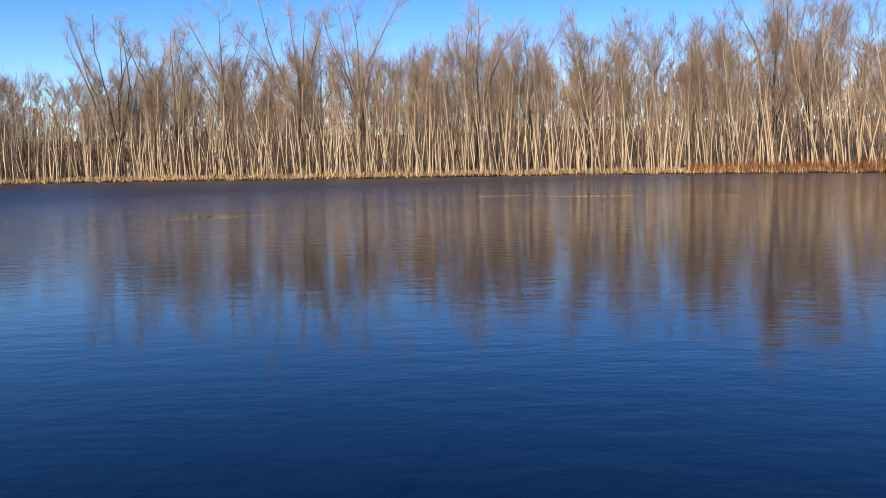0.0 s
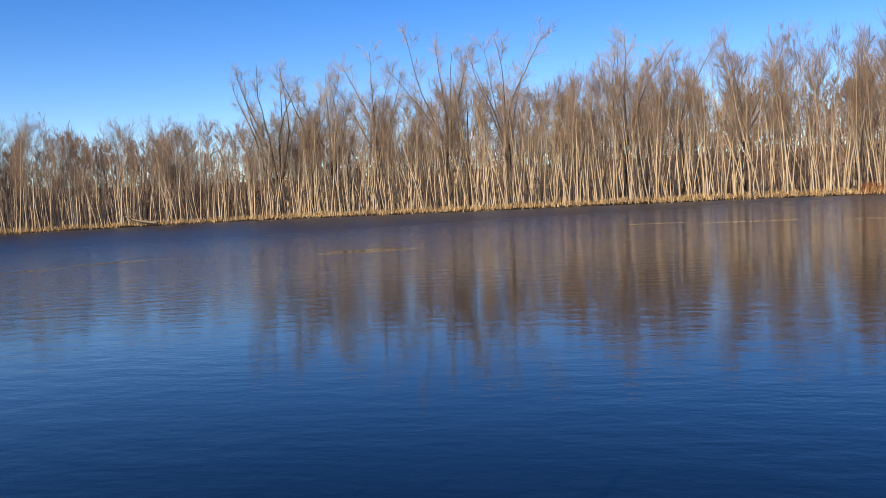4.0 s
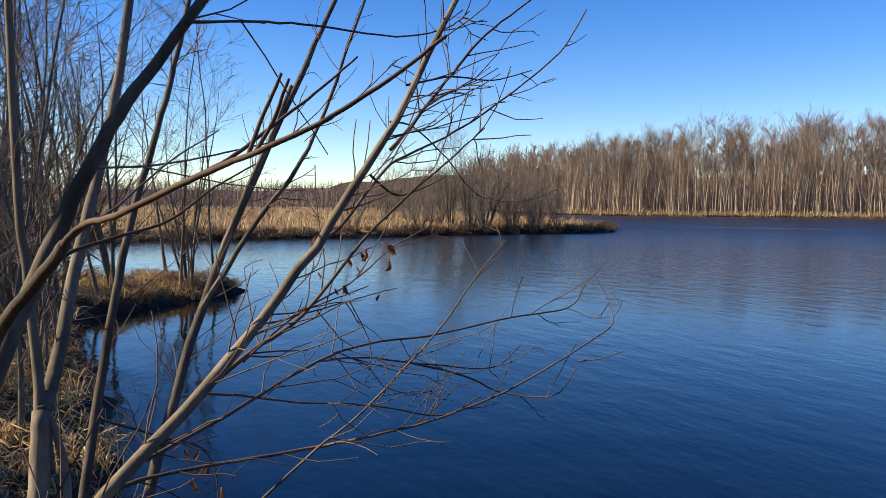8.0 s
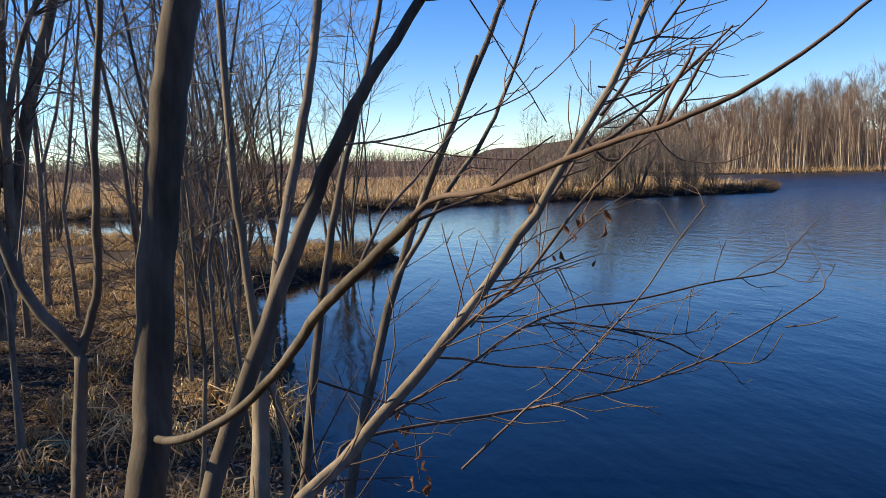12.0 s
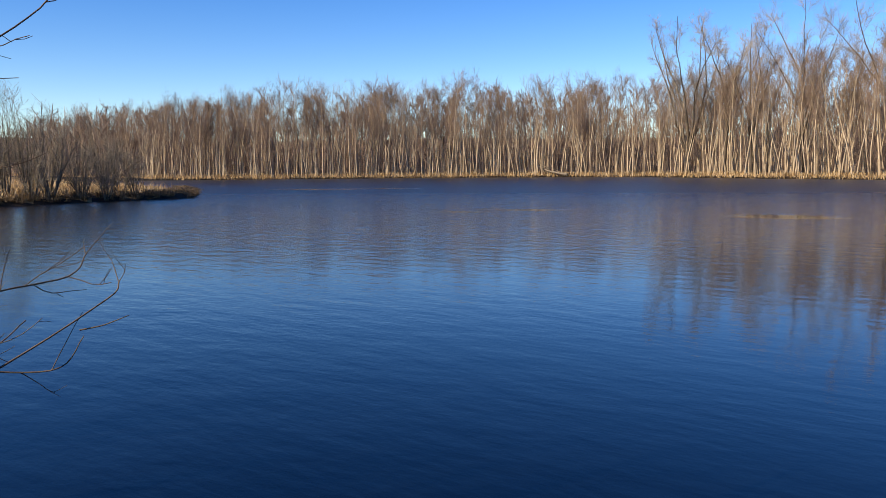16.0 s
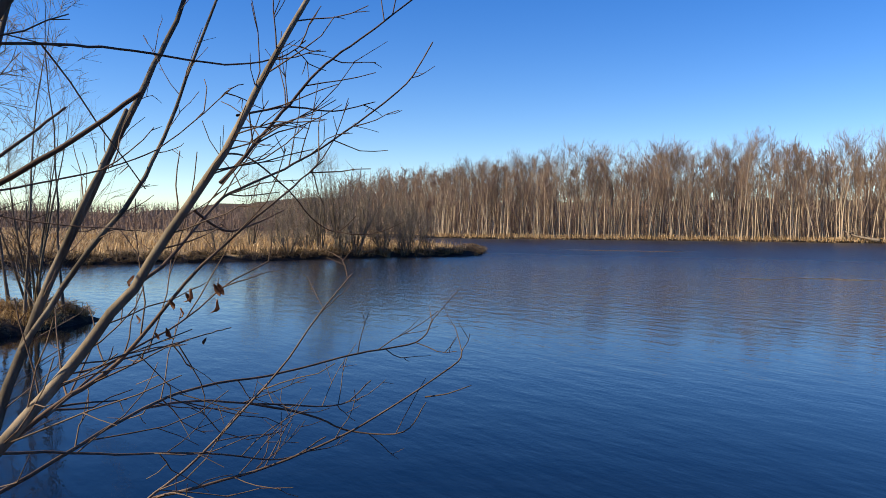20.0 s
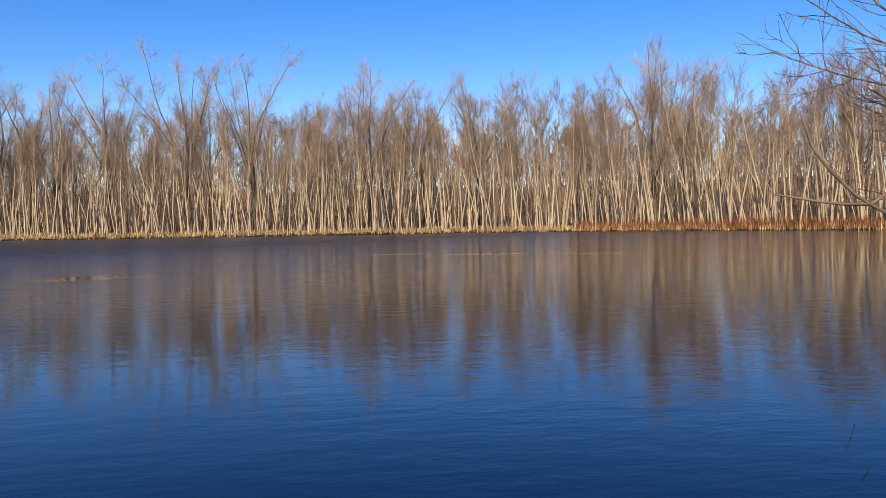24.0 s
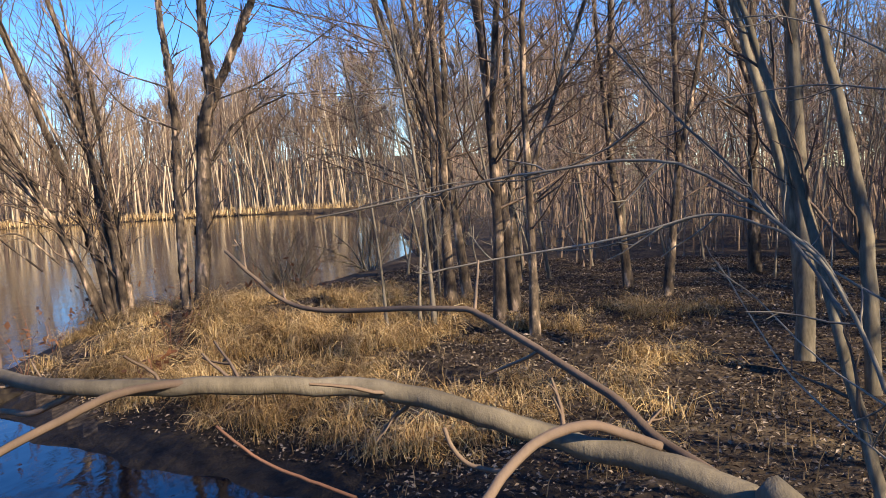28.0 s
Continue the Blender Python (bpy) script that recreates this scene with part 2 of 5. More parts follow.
def tube(pts, radii, sides):
    """Vertices and quads of one tapered, curved branch with a closed tip."""
    pts, radii = np.asarray(pts, float), np.asarray(radii, float)
    n = len(pts)
    tan = np.gradient(pts, axis=0)
    tan /= np.linalg.norm(tan, axis=1, keepdims=True) + 1e-9
    main = pts[-1] - pts[0]
    ref = np.eye(3)[int(np.argmin(np.abs(main)))]
    u = np.cross(tan, ref)
    u /= np.linalg.norm(u, axis=1, keepdims=True) + 1e-9
    w = np.cross(tan, u)
    a = np.arange(sides) * (2 * math.pi / sides)
    ring = u[:, None] * np.cos(a)[None, :, None] + w[:, None] * np.sin(a)[None, :, None]
    v = (pts[:, None] + ring * radii[:, None, None]).reshape(-1, 3)
    i = np.arange(n - 1)[:, None] * sides
    j = np.arange(sides)[None, :]
    k = (j + 1) % sides
    q = np.stack([i + j, i + k, i + sides + k, i + sides + j], -1).reshape(-1, 4)
    return v, q


def tubes(paths):
    vs, qs, base = [], [], 0
    for pts, radii, sides in paths:
        v, q = tube(pts, radii, sides)
        vs.append(v)
        qs.append(q + base)
        base += len(v)
    return (np.concatenate(vs), np.concatenate(qs)) if vs else (np.zeros((0, 3)), np.zeros((0, 4), int))


def smooth_line(points, per=4):
    """A curve through control points (Catmull-Rom)."""
    p = np.asarray(points, float)
    if len(p) < 3:
        s = np.linspace(0, 1, per + 1)[:, None]
        return p[0] * (1 - s) + p[-1] * s
    e = np.concatenate([[2 * p[0] - p[1]], p, [2 * p[-1] - p[-2]]])
    out = []
    for k in range(len(p) - 1):
        a, b, c, d = e[k:k + 4]
        for s in np.arange(per) / per:
            out.append(0.5 * (2 * b + (c - a) * s + (2 * a - 5 * b + 4 * c - d) * s * s + (3 * b - a - 3 * c + d) * s ** 3))
    out.append(p[-1])
    return np.array(out)


def wander(rng, start, way, length, steps, wobble, lift):
    """A branch that wanders from start along way, lifting towards the light."""
    d = np.array(way, float)
    d /= np.linalg.norm(d)
    pts = [np.array(start, float)]
    for _ in range(steps):
        d = d + rng.normal(0, wobble, 3) + (0, 0, lift)
        d /= np.linalg.norm(d)
        pts.append(pts[-1] + d * length / steps)
    return np.array(pts)


def side_way(rng, along, angle):
    """A direction that leaves a branch at about that angle."""
    along = along / (np.linalg.norm(along) + 1e-9)
    r = rng.normal(size=3)
    r -= along * (r @ along)
    r /= np.linalg.norm(r) + 1e-9
    return along * math.cos(angle) + r * math.sin(angle)


def sprout(rng, pts, radii, count, length, angle, lift, sides, steps=3, first=0.15, thin=0.5, wobble=0.14, least=0.0012, fall=0.7):
    """Side branches along a parent branch."""
    out = []
    n = len(pts)
    for s in np.sort(rng.uniform(first, 1.0, count)):
        k = min(int(s * (n - 1)), n - 2)
        f = s * (n - 1) - k
        p = pts[k] * (1 - f) + pts[k + 1] * f
        r = (radii[k] * (1 - f) + radii[k + 1] * f) * thin
        way = side_way(rng, pts[k + 1] - pts[k], angle * rng.uniform(0.7, 1.3))
        ln = length * rng.uniform(0.5, 1.3) * (0.8 + 0.5 * fall - fall * s)
        q = wander(rng, p, way, ln, steps, wobble, lift)
        out.append((q, np.linspace(max(r, least), max(r * 0.25, least * 0.6), len(q)), sides))
    return out


def tree_paths(rng, height, r0, limbs=14, limb_len=0.28, clear=0.4, lean=(0, 0), twigs=5, fine=0, angle=0.75, sides=7, wobble=0.05, lift=0.06, fork=0.0, least=0.006, limb_thin=0.45):
    """Trunk, and limbs with twigs, of one bare tree standing at the origin."""
    steps = 9
    trunk = wander(rng, (0, 0, 0), (lean[0], lean[1], 1), height, steps, wobble, 0.05)
    s = np.linspace(0, 1, steps + 1)
    tr = r0 * (1 - 0.86 * s ** 0.9)
    tr[0] *= 1.35
    stems = [(trunk, tr, sides)]
    if fork:
        k = int(steps * fork)
        way = side_way(rng, trunk[k + 1] - trunk[k], 0.35)
        f = wander(rng, trunk[k], way, height * (1 - fork) * 0.95, 6, wobble, 0.07)
        stems.append((f, np.linspace(tr[k] * 0.8, r0 * 0.12, 7), sides))
    crown = []
    for pts, radii, _ in list(stems):
        lo = clear if pts is trunk else 0.1
        big = sprout(rng, pts, radii, limbs, height * limb_len, angle, lift, 4, 5, lo, limb_thin, 0.12, least)
        crown += big
        for q, rr, _ in big:
            small = sprout(rng, q, rr, twigs, height * limb_len * 0.42, 0.65, lift, 3, 2, 0.2, 0.6, 0.14, least)
            crown += small
            if fine:
                for a, b, _ in small:
                    crown += sprout(rng, a, b, fine, height * limb_len * 0.2, 0.6, lift, 3, 1, 0.2, 0.7, 0.14, least)
    return stems, crown


def strips_of(rng, P, width):
    """Flat strips along many lines of the same number of points, an array (lines, points, 3)."""
    m, n = P.shape[:2]
    u = np.cross(P[:, -1] - P[:, 0], rng.normal(size=(m, 3)))
    u = u / (np.linalg.norm(u, axis=1, keepdims=True) + 1e-9) * width
    side = u[:, None] * np.linspace(1, 0.5, n)[None, :, None]
    v = np.stack([P - side, P + side], 2).reshape(-1, 3)
    i = (np.arange(m)[:, None] * 2 * n + np.arange(n - 1)[None] * 2).reshape(-1)
    return v, np.stack([i, i + 1, i + 3, i + 2], -1)


def ribbons(rng, paths, width):
    """Very fine twigs of distant crowns, too thin to show a round section: flat strips."""
    sizes = sorted({len(p[0]) for p in paths})
    return join_shapes(*(strips_of(rng, np.array([p[0] for p in paths if len(p[0]) == n]), width) for n in sizes))


def join_shapes(*shapes):
    vs, qs, base = [], [], 0
    for v, q in shapes:
        vs.append(v)
        qs.append(q + base)
        base += len(v)
    return np.concatenate(vs), np.concatenate(qs)


def part(name, me, parent, label=""):
    ob = new(name, me)
    ob.parent = parent
    if label:
        ob["label"] = label
    return ob


def thing(name, label, category, group="", at=(0, 0, 0)):
    ob = new(name)
    ob.empty_display_size = 0.2
    ob.location = at
    return tagged(ob, label, category, group)


def single(name, me, label, category="", kind="", group=""):
    return tagged(new(name, me), label, category, group, kind)


# ---- plan of the shore: the pond's outline, north side first ----
POND = [(-30, -34), (-24, -24), (-20.4, -14), (-19.6, -8.9), (-25.5, -8.4), (-25.5, -5.7), (-23.4, -4.0), (-20.5, -0.6),
        (-18.8, 1.7), (-17.9, 2.2), (-16.7, 1.4), (-15.2, 0.0), (-14.6, -0.8), (-12.8, -0.7), (-9.4, -0.3), (-7.5, -0.1), (-5.2, 0.1), (-2.6, 0.6), (0.2, 1.2), (2.6, 1.9),
        (4.5, 3.1), (4.7, 4.4), (4.9, 5.6), (5.6, 7.2), (6.1, 8.2), (7.2, 9.0), (8.7, 10.0), (10.6, 8.7), (13.4, 9.5), (16.0, 9.6), (22, 10.8), (34, 17.5),
        (50, 28), (62, 40), (66, 49), (58, 58), (46, 70), (35, 82), (23, 91), (9, 97), (-6, 99), (-22, 103), (-40, 108), (-58, 114), (-73, 110), (-90, 93),
        (-101, 74), (-112, 62)]
MEADOW_SHORE = [(-112, 50), (-80, 42), (-60, 36), (-51, 32), (-45.2, 28.0), (-45.0, 24), (-44.3, 19), (-42.6, 12.7), (-41.5, 6.7), (-40.6, 0), (-40.4, -7.4), (-42.6, -13.5), (-42.8, -19.1), (-44, -30), (-44, -40)]
OUTLINE = np.array(POND + MEADOW_SHORE, float)


def shore_distance(x, y):
    """Metres from the pond's edge, positive on land."""
    p = np.stack([x, y], -1).reshape(-1, 1, 2)
    a, b = OUTLINE[None], np.roll(OUTLINE, -1, 0)[None]
    e = b - a
    s = np.clip(((p - a) * e).sum(-1) / (e * e).sum(-1), 0, 1)
    d = np.sqrt(((p - a - s[..., None] * e) ** 2).sum(-1)).min(1)
    ax, ay, bx, by = a[..., 0], a[..., 1], b[..., 0], b[..., 1]
    px, py = p[..., 0], p[..., 1]
    cross = ((ay > py) != (by > py)) & (px < (bx - ax) * (py - ay) / (by - ay + 1e-12) + ax)
    inside = cross.sum(1) % 2 == 1
    return np.where(inside, -d, d).reshape(np.shape(x))


def ripple(x, y, f, seed):
    return np.sin(x * f + 1.3 * seed + 1.7 * np.sin(y * f * 0.7 + seed)) * np.cos(y * f * 1.1 - 0.6 * seed + 1.4 * np.sin(x * f * 0.6))


def land_height(x, y):
    x, y = np.asarray(x, float), np.asarray(y, float)
    sd = shore_distance(x, y) + 0.12 * ripple(x, y, 2.3, 1) + 0.05 * ripple(x, y, 6.0, 2)
    r = np.hypot(x, y)
    near = np.clip(1 - r / 30, 0, 1)
    top = 0.33 + 0.06 * ripple(x, y, 0.8, 3) + 0.035 * ripple(x, y, 2.9, 4) * near
    top = top + 0.22 * np.exp(-((x - 7.8) ** 2 + (y - 6.6) ** 2) / 4.5)
    tufty = np.exp(-((x - 8.0) ** 2 / 14 + (y - 5.6) ** 2 / 16))
    top = top + tufty * (0.085 * ripple(x, y, 3.6, 7) + 0.05 * ripple(x, y, 7.0, 11))
    top = top + np.clip((sd - 3) * 0.012, 0, 1.2)
    rise = np.clip((sd - 32) / 110, 0, 1) * np.clip((y - 62) / 30, 0, 1)
    top = top + 9 * rise * rise * (3 - 2 * rise)
    top = top + 3.2 * np.clip((r - 190) / 70, 0, 1) * (x < -60) * (y < 62) + 0.8 * ripple(x, y, 0.03, 9) * np.clip((r - 190) / 70, 0, 1)
    land = top * (1 - np.exp(-np.maximum(sd, 0) / np.where(x > 2, 0.85, 0.4)))
    bed = -np.minimum(0.9, 0.30 * np.maximum(-sd, 0))
    return np.where(sd > 0, land, bed)


def stand(x, y):
    return float(land_height(np.array([x]), np.array([y]))[0])


# ---- ground and water ----
def polar_sheet(name, radii, turns, height):
    a = np.linspace(0, 2 * math.pi, turns, endpoint=False)
    R, A = np.meshgrid(radii, a, indexing="ij")
    X, Y = R * np.sin(A), R * np.cos(A)
    Z = height(X, Y)
    v = np.concatenate([np.stack([X, Y, Z], -1).reshape(-1, 3), [[0, 0, float(height(np.zeros(1), np.zeros(1))[0])]]])
    i = np.arange(len(radii) - 1)[:, None] * turns
    j = np.arange(turns)[None]
    k = (j + 1) % turns
    q = np.stack([i + j, i + turns + j, i + turns + k, i + k], -1).reshape(-1, 4)
    t = np.stack([np.full(turns, len(v) - 1), np.arange(turns), (np.arange(turns) + 1) % turns], -1)
    return v, q, t[:, ::-1]


gv_, gq_, gt_ = polar_sheet("ground", np.concatenate([np.geomspace(0.03, 2.5, 22), np.geomspace(2.6, 24, 130), np.geomspace(24.5, 160, 52), np.geomspace(170, 320, 12), np.geomspace(380, 3500, 7)]), 430, land_height)
gme = mesh_of("ground", gv_, gq_, GROUND, gt_)
gme.materials.append(MEADOW)
gme.materials.append(MUD_AND_SHADE)
cen = gv_[gq_].mean(1)
csd = shore_distance(cen[:, 0], cen[:, 1])
kind = np.zeros(len(gq_), np.int32)
meadow = (cen[:, 0] < -36) & (cen[:, 0] > -150) & (cen[:, 1] < 52) & (cen[:, 1] > -120) & (csd > 0.6)
kind[meadow] = 1
# mud spread about 1 m up the inlet bank also paints in its shade
inlet = (cen[:, 0] > 2) & (cen[:, 0] < 9) & (cen[:, 1] < 5.6) & (cen[:, 1] > -1)
# the island's edge also gets the dark ground colour, out to 0.8 m
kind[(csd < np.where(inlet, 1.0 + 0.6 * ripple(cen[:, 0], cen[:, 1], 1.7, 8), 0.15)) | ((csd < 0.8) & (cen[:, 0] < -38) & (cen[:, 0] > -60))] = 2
gme.polygons.foreach_set("material_index", np.concatenate([kind, np.zeros(len(gt_), np.int32)]))
single("ground", gme, "brown leaf-strewn bank and straw meadow round the pond", "ground", "structure")

wv_, wq_, wt_ = polar_sheet("water", np.geomspace(0.6, 190, 60), 160, lambda x, y: np.zeros(np.shape(x)))
single("water", mesh_of("water", wv_, wq_, WATER, wt_), "dark blue rippled pond water reflecting sky and bare woods", "pond", "structure")


# ---- far woods ----
rng = np.random.default_rng(7)
FAR_SHORE = np.array([(66, 38), (66, 49), (58, 58), (46, 70), (35, 82), (23, 91), (9, 97), (-6, 99), (-22, 103), (-40, 108), (-58, 114), (-73, 110), (-90, 93), (-101, 74), (-112, 62), (-150, 54)], float)
seg = np.diff(FAR_SHORE, axis=0)
seglen = np.linalg.norm(seg, axis=1)
cumlen = np.concatenate([[0], np.cumsum(seglen)])
SHORE_LEN = float(seglen.sum())


normal = np.stack([seg[:, 1], -seg[:, 0]], -1) / seglen[:, None]
corner = np.concatenate([normal[:1], normal[:-1] + normal[1:], normal[-1:]])
corner /= np.linalg.norm(corner, axis=1, keepdims=True)


def shore_point(s, inland):
    """A place s metres along the far shore, that many metres back from the water."""
    k = int(np.clip(np.searchsorted(cumlen, s) - 1, 0, len(seg) - 1))
    f = (s - cumlen[k]) / seglen[k]
    return FAR_SHORE[k] * (1 - f) + FAR_SHORE[k + 1] * f + (corner[k] * (1 - f) + corner[k + 1] * f) * inland


def woods_size(x, y):
    """The woods grow lower towards the western end of the far shore."""
    return float(np.interp(math.degrees(math.atan2(x, y)), [-70, -62, -50, -40, -28, -18], [0.55, 0.74, 0.92, 1.0, 1.0, 1.08]))


def far_tree(seed, height, r0, limbs, limb_len, clear, lean, twigs, fine, angle, fork=0.0, wide=0.012, sides=5, bend=0.045):
    """A far bare tree: a crooked trunk, limbs that sweep upwards into a rounded crown of hair-fine twigs."""
    r = np.random.default_rng(seed)
    steps = 8
    trunk = wander(r, (0, 0, 0), (lean, 0, 1), height * 0.93, steps, bend, 0.04)
    tr = r0 * (1 - 0.85 * np.linspace(0, 1, steps + 1))
    tr[0] *= 1.3
    stems = [(trunk, tr, sides)]
    if fork:
        k = int(steps * fork)
        f = wander(r, trunk[k], side_way(r, trunk[k + 1] - trunk[k], 0.3), height * (1 - fork) * 0.95, 5, 0.05, 0.06)
        stems.append((f, np.linspace(tr[k] * 0.8, r0 * 0.15, 6), sides))
    strips, hairs = [], []
    for pts, radii, _ in stems:
        lo = clear if pts is trunk else 0.15
        for q, rr, _ in sprout(r, pts, radii, limbs if pts is trunk else limbs * 2 // 3, height * limb_len, angle, 0.12, 3, 3, lo, 0.5, 0.1, 0.02, 0.35):
            strips.append((q, rr, 4))
            small = sprout(r, q, rr, twigs, height * limb_len * 0.55, 0.42, 0.1, 3, 1, 0.1, 0.6, 0.06, 0.015, 0.4)
            hairs += small
            for a, b, _ in small:
                hairs += sprout(r, a, b, fine, height * limb_len * 0.34, 0.4, 0.1, 3, 1, 0.0, 0.7, 0.05, 0.01, 0.3)
    return tubes(stems), ribbons(r, hairs, wide * 0.55), ribbons(r, strips, wide)


def vase_tree(seed, height, r0, split, leaders, spread, lean=0.0):
    """A far spreading tree: a short trunk that parts into heavy leaders, each ending in a fan of fine twigs."""
    r = np.random.default_rng(seed)
    trunk = wander(r, (0, 0, 0), (lean, 0, 1), height * split, 5, 0.03, 0.03)
    tr = r0 * np.linspace(1.0, 0.72, 6)
    tr[0] *= 1.35
    stems, big, strips, hairs = [(trunk, tr, 8)], [], [], []
    turn0 = r.uniform(0, 6.283)
    for n in range(leaders):
        a = turn0 + n * 6.283 / leaders + r.normal(0, 0.35)
        out = spread * (0.25 if n == 0 else r.uniform(0.6, 1.25))
        k = 5 if n < 3 else int(r.integers(3, 5))
        way = (math.cos(a) * out, math.sin(a) * out, 1.0)
        ln = height * (1 - split) * (1.0 if n == 0 else r.uniform(0.78, 1.0)) * (1 + 0.25 * out)
        p = wander(r, trunk[k], way, ln, 8, 0.1, 0.06)
        radii = np.linspace(tr[k] * (0.75 if n == 0 else r.uniform(0.4, 0.6)), r0 * 0.07, 9)
        stems.append((p, radii, 6))
        for q, rr, _ in sprout(r, p, radii, 15, height * 0.14, 0.65, 0.1, 4, 4, 0.2, 0.5, 0.13, 0.02, 0.3):
            big.append((q, rr, 4))
            small = sprout(r, q, rr, 9, height * 0.075, 0.65, 0.07, 3, 2, 0.15, 0.6, 0.1, 0.015, 0.4)
            strips += small
            for c, d, _ in small:
                hairs += sprout(r, c, d, 6, height * 0.042, 0.6, 0.06, 3, 1, 0.05, 0.7, 0.08, 0.01, 0.3)
    return [tube(*one) for one in stems], join_shapes(tubes(big), ribbons(r, strips, 0.014), ribbons(r, hairs, 0.008))


POLES = [far_tree(100 + k, 13.9 + 0.5 * (k % 4), 0.085 + 0.018 * (k % 3), 18, 0.2, 0.42, (-0.15, 0.02, -0.08, -0.25, 0.1, -0.05, -0.18, 0.05, -0.1)[k], 7, 4, 0.5, 0.3 if k % 3 == 0 else 0.0, 0.013) for k in range(9)]
POLE_MESH = [(mesh_of("trunk", *st, BARK_POLE), mesh_of("crown", *cr, TWIG_HAZE), mesh_of("limbwood", *br, BARK_POLE)) for st, cr, br in POLES]
for n in range(295):
    s = (n + rng.uniform(0, 1)) / 295 * SHORE_LEN
    p = shore_point(s, 0.8 + 7 * rng.random() ** 1.6)
    k = int(rng.integers(0, 9))
    tree = thing("pole_tree", "tall slim bare tree with sunlit tan trunk on far shore", "tree", "pole trees of the far shore")
    tree.matrix_world = pose(p[0], p[1], stand(*p) - 0.05, 0, 0, rng.uniform(-40, 40)) @ Matrix.Scale(rng.uniform(0.86, 1.04) * woods_size(*p), 4)
    part("trunk", POLE_MESH[k][0], tree)
    part("crown", POLE_MESH[k][1], tree)
    tagged(part("limbwood", POLE_MESH[k][2], tree, "slim pale limbs"), kind="stuff")


def scatter_shape(places, sources):
    shapes = []
    for (x, y, z, turn_, size), (v, q) in zip(places, sources):
        c, s = math.cos(turn_), math.sin(turn_)
        w = v * size
        shapes.append((np.stack([w[:, 0] * c - w[:, 1] * s + x, w[:, 0] * s + w[:, 1] * c + y, w[:, 2] + z], -1), q))
    return join_shapes(*shapes)


BACK = [far_tree(300 + k, 14.8 + 0.4 * (k % 3), 0.12, 20, 0.22, 0.4, (-0.1, 0.05, 0, -0.05, 0.1, -0.15)[k], 7, 4, 0.55, 0.0, 0.02, 3) for k in range(6)]
place, which = [], []
for n in range(480):
    p = shore_point(rng.uniform(-8, SHORE_LEN), 2 + 42 * rng.random() ** 1.5)
    place.append((p[0], p[1], stand(*p) - 0.1, rng.uniform(0, 6.28), rng.uniform(0.93, 1.02) * woods_size(*p)))
    which.append(int(rng.integers(0, 6)))
single("woods_trunks", mesh_of("woods_trunks", *scatter_shape(place, [join_shapes(BACK[k][0], BACK[k][2]) for k in which]), BARK_POLE), "dense bare trunks deep in the far woods", "woods", "stuff")
single("woods_crowns", mesh_of("woods_crowns", *scatter_shape(place, [BACK[k][1] for k in which]), TWIG_HAZE), "reddish brown haze of bare far crowns", "woods", "stuff")


inner, pick = [], []
for n in range(900):
    p = shore_point(rng.uniform(0, SHORE_LEN), 1.0 + 16 * rng.random())
    inner.append((p[0], p[1], stand(*p) - 0.1, rng.uniform(-0.7, 0.7), rng.uniform(0.6, 0.95) * woods_size(*p)))
    pick.append(int(rng.integers(0, 9)))
single("woods_poles", mesh_of("woods_poles", *scatter_shape(inner, [POLES[k][0] for k in pick]), BARK_POLE), "crowded pale young trunks inside the far woods", "woods", "stuff")


def brush_stems(rng, spots, low, high, width, sides_count, tilt=0.12):
    """Upright thin stems with a few side shoots each, as flat fine strips."""
    root = np.array(spots, float)
    n = len(root)
    h = rng.uniform(low, high, (n, 1))
    d = np.concatenate([rng.normal(0, tilt, (n, 2)), np.ones((n, 1))], 1) * h
    bend = np.concatenate([rng.normal(0, 0.05, (n, 2)), np.zeros((n, 1))], 1) * h
    tip = root + d + bend
    stems = np.stack([root, root + d * 0.55, tip], 1)
    f = rng.uniform(0.25, 0.9, (n, sides_count, 1))
    p = root[:, None] * (1 - f) + tip[:, None] * f
    e = p + np.concatenate([rng.normal(0, 0.14, (n, sides_count, 2)), rng.uniform(0.08, 0.28, (n, sides_count, 1))], 2) * h[:, None]
    shoots = np.stack([p, e], 2).reshape(-1, 2, 3)
    return join_shapes(strips_of(rng, stems, width), strips_of(rng, shoots, width * 0.8))


spots = []
for n in range(9000):
    p = shore_point(rng.uniform(0, SHORE_LEN), 4.5 + 40 * rng.random() ** 1.2)
    spots.append((p[0], p[1], 0.3))
single("understory", mesh_of("understory", *brush_stems(rng, spots, 2.5, 8.0, 0.017, 4), TWIG_HAZE), "tangle of thin bare undergrowth between far trunks", "undergrowth", "stuff")


# deep woods that close the distance all round
def ring_woods(name, count, az0, az1, r0, r1, label, tall=1.0):
    pl, wh = [], []
    while len(pl) < count:
        a, r = radians(rng.uniform(az0, az1)), r0 + (r1 - r0) * rng.random()
        x, y = r * math.sin(a), r * math.cos(a)
        if shore_distance(np.array([x]), np.array([y]))[0] < 6:
            continue
        pl.append((x, y, stand(x, y) - 0.1, rng.uniform(0, 6.28), rng.uniform(0.8, 1.15) * tall * (woods_size(x, y) if y > 40 else 1.0)))
        wh.append(int(rng.integers(0, 4)))
    single(name, mesh_of(name, *scatter_shape(pl, [DEEP[k] for k in wh]), TWIG_HAZE), label, "woods", "stuff")


